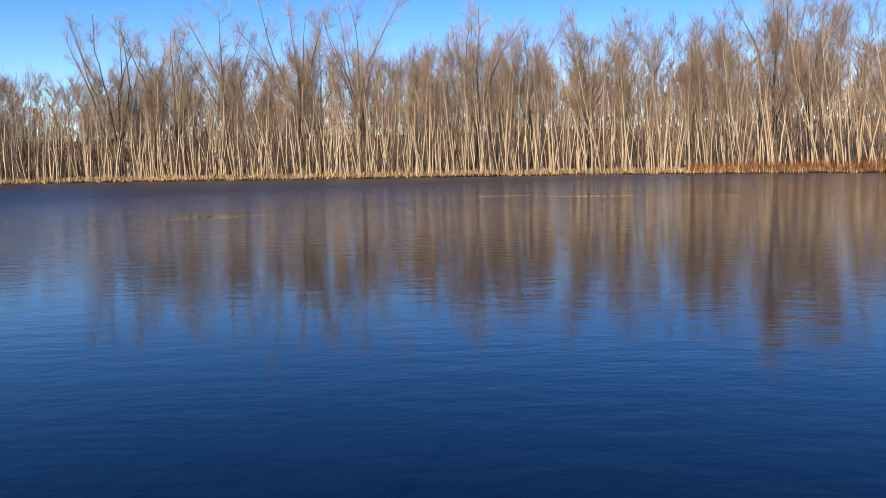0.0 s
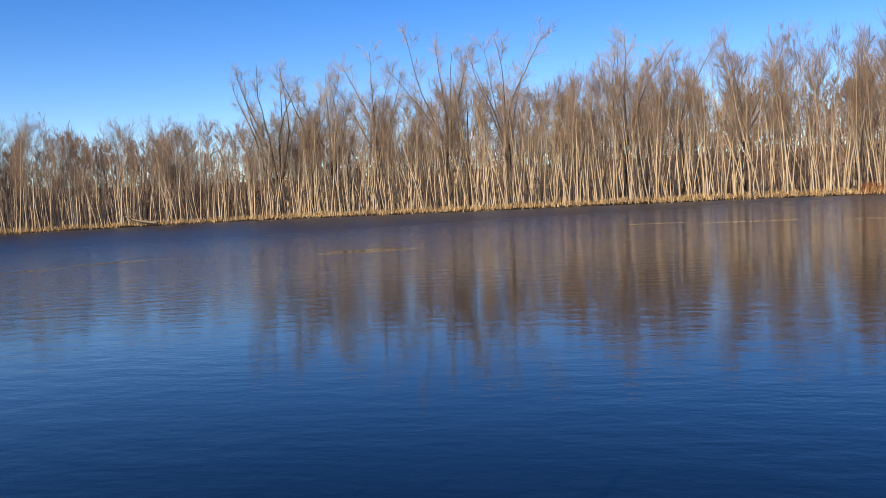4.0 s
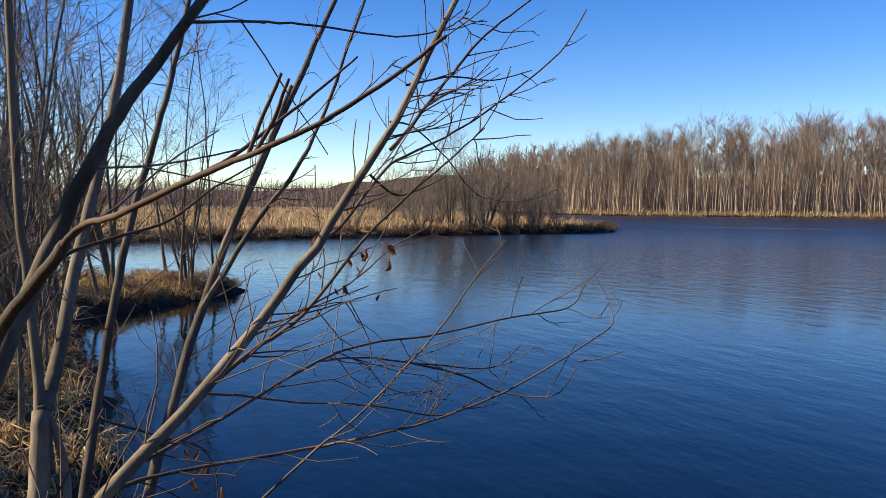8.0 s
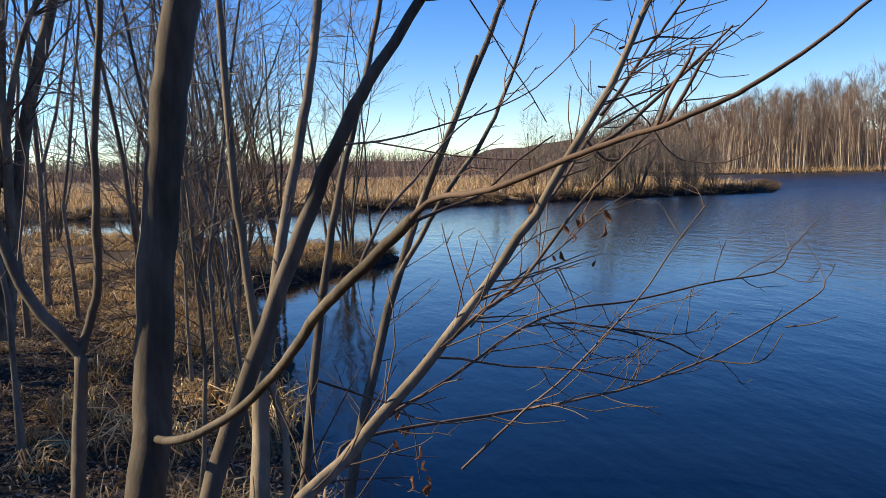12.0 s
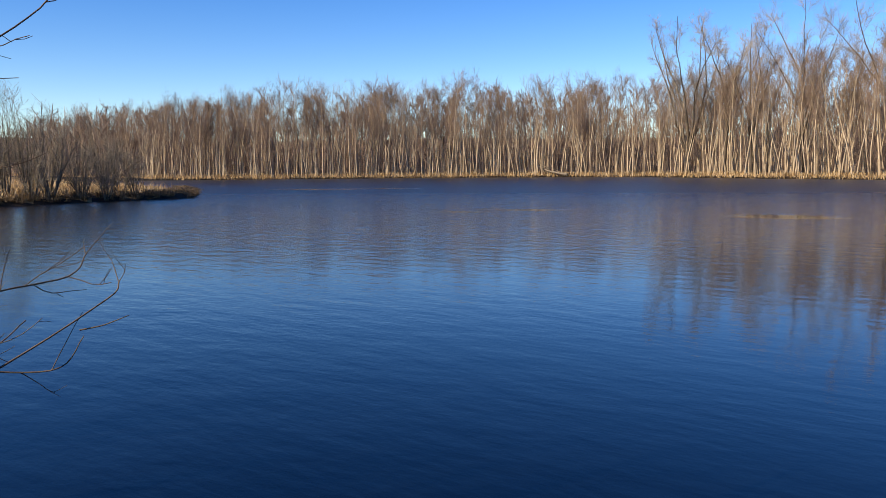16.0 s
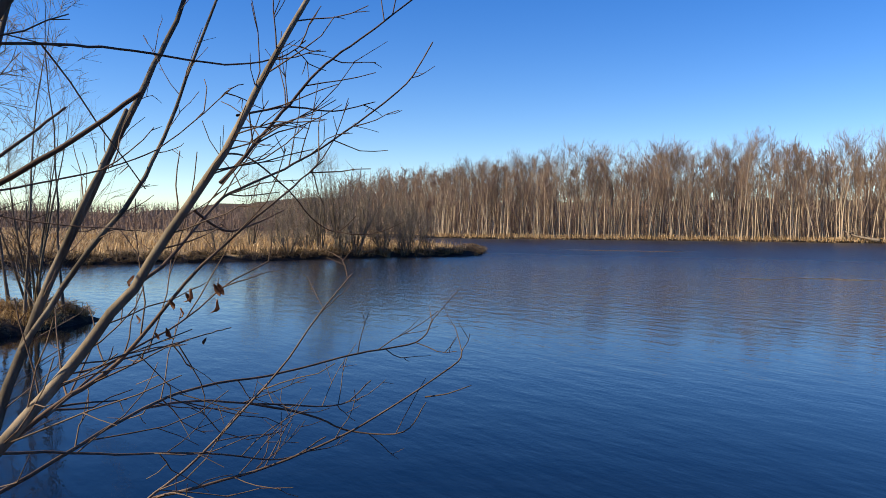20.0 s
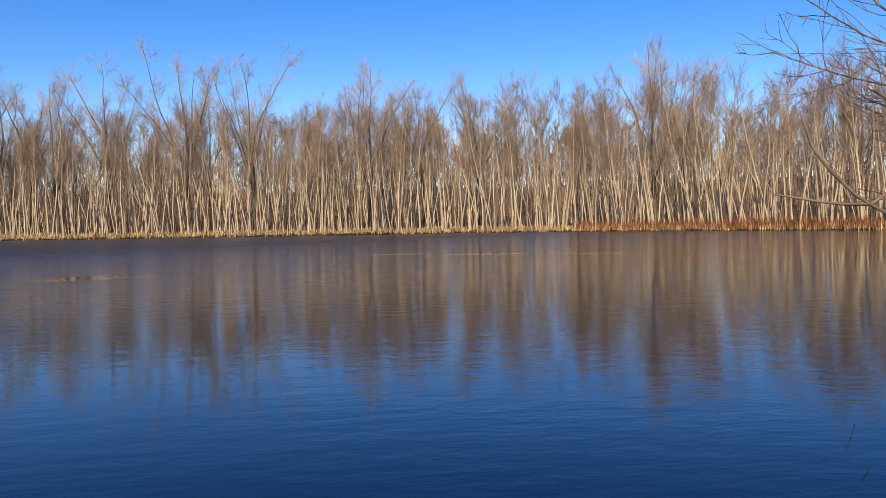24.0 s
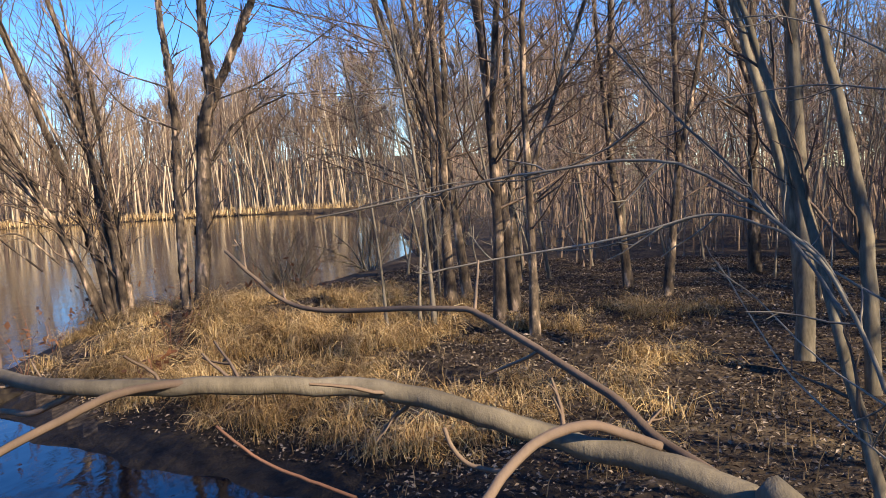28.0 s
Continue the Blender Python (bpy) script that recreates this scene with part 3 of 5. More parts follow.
DEEP = []
for k in range(4):
    st, cr, br = far_tree(500 + k, 13.5, 0.16, 16, 0.26, 0.15, 0.0, 7, 2, 0.6, 0.0, 0.07, 3)
    DEEP.append(join_shapes(st, br, cr))
ring_woods("distant_woods", 420, -68, 62, 150, 240, "hazy bare woods beyond the far shore")
ring_woods("east_woods", 150, 46, 110, 62, 150, "bare brown woods beyond the inlet")
ring_woods("south_woods", 260, 62, 235, 45, 140, "bare brown woods behind the bank")

def ring_brush(name, count, az0, az1, r0, r1, low, high, width, label):
    a, r = np.radians(rng.uniform(az0, az1, count * 3)), rng.uniform(r0, r1, count * 3)
    x, y = r * np.sin(a), r * np.cos(a)
    ok = (np.abs(a) < 1.0) | (shore_distance(x, y) > 4)
    x, y = x[ok][:count], y[ok][:count]
    pl = list(zip(x, y, land_height(x, y) - 0.1))
    single(name, mesh_of(name, *brush_stems(rng, pl, low, high, width, 3), TWIG_HAZE), label, "undergrowth", "stuff")


ring_brush("distant_brush", 6500, -68, 60, 138, 215, 4, 12, 0.09, "brown undergrowth deep in the far woods")
ring_brush("south_brush", 3800, 63, 128, 15, 75, 1.5, 6.5, 0.016, "thin brown undergrowth on the forest floor")
ring_brush("meadow_edge_brush", 2600, -130, -64, 110, 200, 1.0, 3.2, 0.06, "low brown brush behind the straw meadow")
ring_brush("meadow_woods", 8000, -135, -60, 150, 300, 1.2, 4.2, 0.06, "low hazy tree line behind the straw meadow")

# ---- tall spreading trees of the far shore ----
TALL = [vase_tree(702, 22, 0.42, 0.24, 8, 0.7, -0.04), vase_tree(715, 22.5, 0.3, 0.36, 6, 0.3), vase_tree(723, 21.5, 0.27, 0.4, 6, 0.36, 0.04)]
TALL_MESH = [([mesh_of("limb", *one, BARK_BIG) for one in st], mesh_of("crown", *cr, TWIG_PALE)) for st, cr in TALL]
for az_, dist_, k, size in [(-24.6, 119, 0, 1.02), (-22.3, 116, 1, 0.95), (-20.6, 114, 2, 0.96), (-17.6, 112, 1, 1.02), (-12.6, 106, 1, 1.08), (-11.4, 109, 2, 0.9), (-8.4, 105, 1, 1.06), (-0.6, 100, 2, 0.98),
                            (3.2, 101, 1, 0.88), (7.1, 100, 1, 0.86), (19.2, 94, 2, 1.0), (21.2, 96, 1, 0.9), (32, 94, 2, 0.82)]:
    a = radians(az_)
    dist_ += 8 if az_ < -10 else 5
    x, y = dist_ * math.sin(a), dist_ * math.cos(a)
    tree = thing("cottonwood", "tall bare cottonwood rising above the far woods", "tree", "tall cottonwoods")
    tree.matrix_world = pose(x, y, stand(x, y) - 0.1, 0, 0, (37 * k + 61 * az_) % 360) @ Matrix.Scale(size, 4)
    for n, me_ in enumerate(TALL_MESH[k][0]):
        part("limb" if n else "trunk", me_, tree)
    part("crown", TALL_MESH[k][1], tree)


# ---- grasses and brush ----
def blades(rng, xs, ys, zs, low, high, width, droop):
    n = len(xs)
    h = rng.uniform(low, high, n)
    a = rng.uniform(0, 6.283, n)
    lean = np.stack([np.cos(a), np.sin(a), np.zeros(n)], -1) * (droop * h * rng.uniform(0.3, 1.3, n))[:, None]
    side = np.stack([-np.sin(a + 0.5), np.cos(a + 0.5), np.zeros(n)], -1) * width
    root = np.stack([xs, ys, zs - 0.02], -1)
    mid = root + lean * 0.35 + np.stack([np.zeros(n), np.zeros(n), h * 0.62], -1)
    tip = root + lean + np.stack([np.zeros(n), np.zeros(n), h * rng.uniform(0.55, 1.0, n)], -1)
    v = np.stack([root - side, root + side, mid - side * 0.8, mid + side * 0.8, tip - side * 0.2, tip + side * 0.2], 1).reshape(-1, 3)
    i = np.arange(n) * 6
    q = np.concatenate([np.stack([i, i + 1, i + 3, i + 2], -1), np.stack([i + 2, i + 3, i + 5, i + 4], -1)])
    return v, q


def tussocks(rng, xs, ys, zs, per, low, high, width):
    """Matted tufts whose blades arch outwards and lie over."""
    n = len(xs) * per
    c = np.repeat(np.stack([xs, ys, zs], -1), per, 0)
    big = np.repeat(rng.uniform(0.45, 1.5, len(xs)), per)
    h = rng.uniform(low, high, n) * big
    lay = np.repeat(rng.uniform(0, 6.283, len(xs)), per)
    a = np.where(rng.random(n) < 0.55, lay + rng.normal(0, 0.7, n), rng.uniform(0, 6.283, n))
    out = np.stack([np.cos(a), np.sin(a), np.zeros(n)], -1)
    side = np.stack([-np.sin(a), np.cos(a), rng.normal(0, 0.4, n)], -1) * width
    root = c + np.stack([rng.normal(0, 0.07, n), rng.normal(0, 0.07, n), np.full(n, -0.02)], -1)
    up = np.array((0, 0, 1.0))
    p1 = root + out * (0.22 * h)[:, None] + up * (0.55 * h * rng.uniform(0.6, 1.1, n))[:, None]
    p2 = root + out * (0.62 * h)[:, None] + up * (0.62 * h * rng.uniform(0.4, 1.2, n))[:, None]
    p3 = root + out * (1.05 * h)[:, None] + up * (0.3 * h * rng.uniform(0.1, 1.6, n))[:, None]
    v = np.stack([root - side, root + side, p1 - side, p1 + side, p2 - side * 0.8, p2 + side * 0.8, p3 - side * 0.2, p3 + side * 0.2], 1).reshape(-1, 3)
    i = np.arange(n) * 8
    q = np.concatenate([np.stack([i + k, i + k + 1, i + k + 3, i + k + 2], -1) for k in (0, 2, 4)])
    return v, q


def land_spots(rng, count, x0, x1, y0, y1, lo, hi, clump=0.0):
    """Spots on land between lo and hi metres from the water, in loose tufts."""
    xs, ys = [], []
    got = 0
    while got < count:
        x, y = rng.uniform(x0, x1, 4000), rng.uniform(y0, y1, 4000)
        sd = shore_distance(x, y)
        ok = (sd > lo) & (sd < hi)
        if clump:
            ok &= ripple(x, y, clump, 5) + 0.5 * ripple(x, y, clump * 2.3, 6) > rng.uniform(-0.7, 0.5, 4000)
        xs.append(x[ok])
        ys.append(y[ok])
        got += int(ok.sum())
    x, y = np.concatenate(xs)[:count], np.concatenate(ys)[:count]
    return x, y, land_height(x, y)


def shore_spots(rng, count, s0, s1, lo, hi):
    pts = np.array([shore_point(s, i) for s, i in zip(rng.uniform(s0, s1, count), rng.uniform(lo, hi, count))])
    return pts[:, 0], pts[:, 1], land_height(pts[:, 0], pts[:, 1])


gr = np.random.default_rng(21)
single("shore_grass", mesh_of("shore_grass", *blades(gr, *shore_spots(gr, 18000, 0, SHORE_LEN, 0.0, 2.2), 0.3, 0.9, 0.03, 0.5), GRASS_GOLD), "strip of dry golden grass along the far shore", "grass", "stuff")
single("red_brush", mesh_of("red_brush", *blades(gr, *shore_spots(gr, 3400, 40, 72, 0.2, 2.2), 0.5, 1.5, 0.025, 0.35), GRASS_RED), "low rust-red brush along the far shore", "brush", "stuff")
single("meadow_grass", mesh_of("meadow_grass", *blades(gr, *land_spots(gr, 26000, -78, -40, -45, 30, 0.6, 34, 0.35), 0.3, 0.8, 0.025, 0.5), GRASS_GOLD), "dry golden marsh grass on the low meadow", "grass", "stuff")
single("meadow_brush", mesh_of("meadow_brush", *brush_stems(gr, [(x, y, z) for x, y, z in zip(*land_spots(gr, 1300, -120, -64, -60, 42, 14, 80, 0.2))], 1.2, 3.2, 0.016, 4, 0.25), TWIG_HAZE), "thin bare brush standing on the meadow", "brush", "stuff")


# ---- trees with known limbs ----
class LimbTree:
    """A near tree whose limbs are drawn one by one; finer twigs grow along them."""

    def __init__(self, name, label, category, bark_mat, twig_mat, seed, group=""):
        self.rng = np.random.default_rng(seed)
        self.ob, self.bark, self.twig_mat = None, bark_mat, twig_mat
        self.name, self.label, self.category, self.group = name, label, category, group
        self.twigs, self.big = [], []

    def limb(self, r0, r1, twiggy, *points, name="branch", twig_len=0.22):
        if self.ob is None:
            x, y, z = points[0]
            self.base = np.array(points[0], float)
            self.ob = thing(self.name, self.label, self.category, self.group, (x, y, z))
            name = "trunk"
        pts = smooth_line(points, 5) - self.base
        step = np.linalg.norm(pts[-1] - pts[0]) / len(pts)
        pts[1:-1] += self.rng.normal(0, 0.02 * step, (len(pts) - 2, 3))
        radii = np.linspace(r0, r1, len(pts)) * self.rng.uniform(0.98, 1.02, len(pts))
        pts = np.concatenate([pts, [pts[-1] + (pts[-1] - pts[-2]) * 0.12]])
        radii = np.append(radii, r1 * 0.12)
        sides = 12 if r0 > 0.012 else 7
        v, q = tube(pts, radii, sides)
        part(name, mesh_of(name, v, q, self.bark if r0 > 0.006 else self.twig_mat), self.ob)
        if r0 > 0.04:
            self.big.append((pts, radii))
        length = float(np.linalg.norm(np.diff(pts, axis=0), axis=1).sum())
        count = int(twiggy * length / twig_len * 3.0)
        if count:
            some = sprout(self.rng, pts, radii, count, twig_len * 1.3 if twig_len > 1 else twig_len, 0.8 if twig_len < 0.5 else 0.6, 0.05, 4, 4 + (twig_len > 0.5) * 2, 0.12, min(0.45, (0.0024 if twig_len < 0.5 else 0.014) / r0), 0.16, 0.0015 if twig_len < 0.5 else 0.0055)
            self.twigs += some
            for a, b, _ in some:
                self.twigs += sprout(self.rng, a, b, int(self.rng.integers(0, 3) + (twig_len > 0.5) * 3), twig_len * 0.34, 0.7, 0.04, 3, 2, 0.3, 0.8, 0.12, 0.0012 if twig_len < 0.5 else 0.0042)
        return self

    def flakes(self):
        """Curling plates of loose bark along the thick stems."""
        vs, qs = [], []
        for pts, radii in self.big:
            for _ in range(int(len(pts) * 5)):
                s = self.rng.uniform(0, len(pts) - 1.01)
                k = int(s)
                p = pts[k] + (pts[k + 1] - pts[k]) * (s - k)
                along = (pts[k + 1] - pts[k]) / np.linalg.norm(pts[k + 1] - pts[k])
                out = side_way(self.rng, along, 1.57)
                across = np.cross(along, out)
                w, h = radii[k] * self.rng.uniform(0.25, 0.55), self.rng.uniform(0.015, 0.06)
                a = p + out * radii[k] * 0.95
                curl = out * self.rng.uniform(0.004, 0.02)
                base = len(vs) * 6
                vs.append([a - across * w - along * h, a - across * w + along * h, a + curl * 0.4 - along * h, a + curl * 0.4 + along * h, a + across * w + curl - along * h, a + across * w + curl + along * h])
                qs += [(base, base + 2, base + 3, base + 1), (base + 2, base + 4, base + 5, base + 3)]
        tagged(part("loose_bark", mesh_of("loose_bark", np.array(vs).reshape(-1, 3), qs, self.bark), self.ob, "curling plates of loose brown bark"), kind="stuff")

    def leaf(self, x, y, z, size, turn_):
        """One curled dead leaf that still hangs on."""
        r = self.rng
        u = np.array((math.cos(turn_) * 0.5, math.sin(turn_) * 0.5, -1.0))
        u /= np.linalg.norm(u)
        w = np.cross(u, (math.sin(turn_), -math.cos(turn_), 0.2))
        w /= np.linalg.norm(w)
        n = np.cross(u, w)
        c = np.array((x, y, z)) - self.base
        rows = []
        for k, (along, wide, lift) in enumerate([(0, 0.03, 0), (0.3, 0.16, 0.08), (0.6, 0.2, 0.22), (0.85, 0.12, 0.1), (1.0, 0.02, -0.16)]):
            m = c + u * along * size + n * lift * size
            rows += [m - w * wide * size + n * 0.14 * size, m, m + w * wide * size + n * 0.16 * size * r.uniform(0.6, 1.4)]
        i = np.arange(4)[:, None] * 3 + np.arange(2)[None]
        q = np.stack([i, i + 1, i + 4, i + 3], -1).reshape(-1, 4)
        part("dry_leaf", mesh_of("dry_leaf", rows, q, DRY_LEAF), self.ob, "curled rust-brown dead leaf")

    def done(self):
        if self.twigs:
            v, q = tubes(self.twigs)
            tagged(part("fine_twig", mesh_of("fine_twig", v, q, self.twig_mat), self.ob), kind="stuff")
        return self.ob


t = LimbTree("near_sapling", "straight young tree with smooth grey trunk on the bank", "tree", BARK_GREY, TWIG_BROWN, 11)
t.limb(0.0303, 0.0283, 0.0, (-1.600, -0.210, 0.250), (-1.660, -0.205, 0.800), (-1.720, -0.199, 1.357), (-1.788, -0.186, 1.542), (-1.830, -0.175, 1.763), (-1.847, -0.149, 1.989), (-1.847, -0.117, 2.166), (-1.859, -0.085, 2.393), (-1.900, -0.050, 3.600), twig_len=0.08)
t.limb(0.0068, 0.0045, 0.0, (-1.800, -0.205, 1.490), (-1.661, -0.127, 1.527), (-1.595, -0.052, 1.576), (-1.477, 0.006, 1.649), (-1.330, 0.042, 1.720), (-1.243, 0.066, 1.770), (-1.170, 0.090, 1.806), (-1.122, 0.119, 1.841), (-1.090, 0.136, 1.863))
t.limb(0.0026, 0.0009, 0.0, (-1.122, 0.119, 1.841), (-1.084, 0.138, 1.867), (-1.066, 0.151, 1.878), (-0.990, 0.172, 1.885), (-0.940, 0.205, 1.902), (-0.905, 0.228, 1.913), (-0.882, 0.240, 1.918), (-0.862, 0.266, 1.931), (-0.850, 0.292, 1.948), (-0.842, 0.322, 1.972))
t.limb(0.0012, 0.0008, 0.0, (-0.888, 0.236, 1.917), (-0.885, 0.242, 1.934), (-0.877, 0.247, 1.947), (-0.874, 0.250, 1.955))
t.limb(0.0012, 0.0007, 0.0, (-0.884, 0.239, 1.918), (-0.879, 0.247, 1.933), (-0.871, 0.250, 1.944), (-0.864, 0.252, 1.951))
t.limb(0.0014, 0.0006, 0.0, (-0.923, 0.215, 1.907), (-0.924, 0.234, 1.919), (-0.926, 0.260, 1.940), (-0.929, 0.281, 1.957), (-0.929, 0.301, 1.975))
t.limb(0.0018, 0.0007, 0.0, (-1.117, 0.123, 1.845), (-1.123, 0.139, 1.857), (-1.143, 0.169, 1.866), (-1.161, 0.206, 1.878), (-1.177, 0.241, 1.904), (-1.191, 0.277, 1.925))
t.limb(0.0018, 0.0007, 0.0, (-1.159, 0.100, 1.821), (-1.223, 0.129, 1.861), (-1.284, 0.164, 1.888), (-1.340, 0.211, 1.932), (-1.392, 0.264, 1.970))
t.done()

t = LimbTree("forked_sapling", "slim grey sapling forked into two stems on the bank", "sapling", BARK_GREY, TWIG_BROWN, 12)
t.limb(0.0135, 0.0101, 0.0, (-1.600, -0.300, 0.250), (-1.680, -0.300, 0.900), (-1.750, -0.299, 1.353), (-1.801, -0.302, 1.491), (-1.834, -0.300, 1.621))
t.limb(0.0101, 0.0048, 0.2, (-1.834, -0.300, 1.621), (-1.850, -0.384, 1.738), (-1.873, -0.435, 1.896), (-1.904, -0.484, 2.010), (-1.954, -0.557, 2.205), (-2.073, -0.657, 2.430), (-2.225, -0.786, 2.738), (-2.377, -0.915, 3.089))
t.limb(0.0078, 0.0030, 0.1, (-1.836, -0.298, 1.627), (-1.860, -0.272, 1.738), (-1.868, -0.266, 1.951), (-1.867, -0.241, 2.175), (-1.897, -0.235, 2.376), (-1.948, -0.226, 2.743), (-1.999, -0.216, 3.152))
t.done()

t = LimbTree("dark_leaning_tree", "dark-barked young tree leaning towards the water", "tree", BARK_GREY, TWIG_BROWN, 13)
t.limb(0.0183, 0.0054, 0.1, (-1.550, -0.300, 0.250), (-1.600, -0.220, 0.800), (-1.672, -0.118, 1.345), (-1.738, -0.048, 1.563), (-1.762, 0.056, 1.817), (-1.762, 0.111, 1.936), (-1.760, 0.165, 2.036), (-1.767, 0.232, 2.136), (-1.803, 0.501, 2.565), (-1.829, 0.694, 2.920))
t.limb(0.0025, 0.0012, 0.6, (-1.750, 0.249, 2.157), (-1.837, 0.359, 2.184), (-1.918, 0.476, 2.203), (-1.981, 0.641, 2.208), (-2.039, 0.765, 2.245), (-2.061, 0.823, 2.288))
t.done()

t = LimbTree("pale_sapling", "pale-barked sapling with three stems at the water's edge", "sapling", BARK_PALE, TWIG_BROWN, 14)
t.limb(0.0321, 0.0237, 0.0, (-2.620, -0.110, 0.200), (-2.778, -0.103, 0.863), (-2.877, -0.094, 1.117), (-2.932, -0.089, 1.311))
t.limb(0.0153, 0.0048, 0.3, (-2.932, -0.093, 1.311), (-2.966, -0.103, 1.480), (-2.997, -0.141, 1.894), (-3.045, -0.161, 2.406), (-3.039, -0.173, 2.797), (-3.033, -0.185, 3.197), (-3.028, -0.196, 3.643))
t.limb(0.0223, 0.0080, 0.3, (-2.932, -0.086, 1.310), (-3.066, -0.052, 1.459), (-3.200, -0.002, 1.755), (-3.298, 0.071, 2.072), (-3.348, 0.138, 2.454), (-3.341, 0.192, 2.857), (-3.334, 0.247, 3.299), (-3.327, 0.303, 3.791))
t.limb(0.0111, 0.0111, 0.0, (-2.794, -0.024, 0.891), (-2.878, -0.023, 1.111), (-2.916, -0.049, 1.241), (-2.935, -0.082, 1.323))
t.done()

t = LimbTree("slim_sapling", "slim brown sapling at the water's edge", "sapling", BARK_GREY, TWIG_BROWN, 15)
t.limb(0.0141, 0.0032, 0.5, (-2.400, -0.020, 0.250), (-2.510, 0.019, 0.990), (-2.666, 0.086, 1.487), (-2.700, 0.145, 1.803), (-2.744, 0.207, 2.029), (-2.764, 0.268, 2.257), (-2.791, 0.334, 2.561), (-2.821, 0.408, 2.923), (-2.851, 0.482, 3.327))
t.limb(0.0040, 0.0015, 0.0, (-2.64, 0.07, 1.35), (-2.82, 0.22, 1.24), (-3.00, 0.36, 1.12), (-3.06, 0.40, 0.88))
t.leaf(-2.961, 0.334, 1.152, 0.041, 3.88)
t.leaf(-2.985, 0.287, 1.150, 0.034, 1.45)
t.leaf(-2.920, 0.339, 1.120, 0.038, 3.96)
t.leaf(-2.998, 0.361, 1.092, 0.040, 4.60)
t.leaf(-2.966, 0.310, 1.055, 0.041, 1.87)
t.leaf(-3.028, 0.396, 1.008, 0.044, 5.45)
t.leaf(-2.983, 0.407, 0.974, 0.046, 2.76)
t.leaf(-2.975, 0.409, 0.926, 0.031, 1.35)
t.leaf(-2.983, 0.370, 0.928, 0.035, 3.14)
t.leaf(-3.039, 0.368, 0.895, 0.041, 5.61)
t.leaf(-3.025, 0.431, 0.881, 0.050, 4.16)
t.leaf(-3.077, 0.430, 0.858, 0.048, 3.53)
t.leaf(-3.043, 0.371, 0.820, 0.041, 1.77)
t.done()

t = LimbTree("leaning_sapling", "slender sapling with a snapped side stem leaning over water", "sapling", BARK_GREY, TWIG_BROWN, 16)
t.limb(0.0187, 0.0040, 0.8, (-2.600, 0.050, 0.200), (-2.778, 0.134, 0.858), (-2.977, 0.262, 1.309), (-3.072, 0.392, 1.683), (-3.109, 0.522, 1.983), (-3.101, 0.662, 2.296), (-3.144, 0.755, 2.494), (-3.221, 0.916, 2.867), (-3.297, 1.078, 3.286))
t.limb(0.0108, 0.0063, 0.3, (-3.064, 0.405, 1.728), (-3.060, 0.491, 1.938), (-3.044, 0.559, 2.096), (-3.067, 0.625, 2.256))
t.limb(0.0091, 0.0026, 0.6, (-3.015, 0.342, 1.566), (-3.009, 0.515, 1.839), (-3.034, 0.634, 1.991), (-3.048, 0.726, 2.180), (-3.038, 0.813, 2.416), (-3.024, 0.943, 2.793), (-3.009, 1.073, 3.216))
t.done()

t = LimbTree("bankside_willow", "bare willow leaning out over the pond with long fine twigs", "tree", BARK_PALE, TWIG_BROWN, 17)
t.limb(0.0166, 0.0022, 1.3, (-1.620, -0.250, 0.250), (-1.700, -0.120, 0.900), (-1.767, -0.023, 1.291), (-1.848, 0.140, 1.444), (-1.901, 0.315, 1.613), (-1.938, 0.476, 1.812), (-1.951, 0.633, 2.046), (-1.994, 0.763, 2.281), (-2.161, 1.038, 2.713), (-2.351, 1.392, 3.371), twig_len=0.26)
t.limb(0.0052, 0.0013, 1.3, (-1.899, 0.283, 1.575), (-1.945, 0.366, 1.627), (-1.981, 0.463, 1.684), (-2.001, 0.605, 1.844), (-2.039, 0.769, 1.976), (-2.065, 0.862, 2.050), twig_len=0.26)
t.limb(0.0036, 0.0018, 1.2, (-1.997, 0.491, 1.813), (-2.036, 0.555, 1.854), (-2.159, 0.670, 1.962), (-2.233, 0.764, 2.008), (-2.314, 0.884, 2.060), (-2.363, 1.031, 2.147), (-2.422, 1.228, 2.294), (-2.413, 1.301, 2.408), twig_len=0.26)
t.limb(0.0043, 0.0008, 1.3, (-2.058, 0.653, 1.998), (-2.083, 0.721, 2.071), (-2.142, 0.817, 2.172), (-2.146, 0.898, 2.264), (-2.140, 1.011, 2.353), (-2.125, 1.286, 2.589), (-2.109, 1.562, 2.868), twig_len=0.26)
t.limb(0.0039, 0.0018, 1.0, (-1.913, 0.181, 1.455), (-2.021, 0.325, 1.493), (-2.288, 0.549, 1.530), (-2.354, 0.685, 1.553), (-2.407, 0.892, 1.559), (-2.419, 1.087, 1.590), (-2.422, 1.265, 1.608), (-2.432, 1.321, 1.666), twig_len=0.26)
t.limb(0.0029, 0.0019, 1.0, (-2.288, 0.549, 1.530), (-2.399, 0.683, 1.511), (-2.551, 0.912, 1.450), (-2.659, 1.145, 1.406), (-2.715, 1.263, 1.454), twig_len=0.26)
t.limb(0.0027, 0.0016, 0.8, (-1.939, 0.266, 1.559), (-2.073, 0.373, 1.513), (-2.201, 0.482, 1.463), (-2.265, 0.675, 1.424), (-2.366, 0.879, 1.359), (-2.386, 0.994, 1.393), twig_len=0.26)
t.limb(0.0033, 0.0014, 0.4, (-2.498, 0.830, 1.473), (-2.513, 0.997, 1.421), (-2.506, 1.113, 1.367), (-2.444, 1.238, 1.364), (-2.429, 1.299, 1.441), twig_len=0.26)
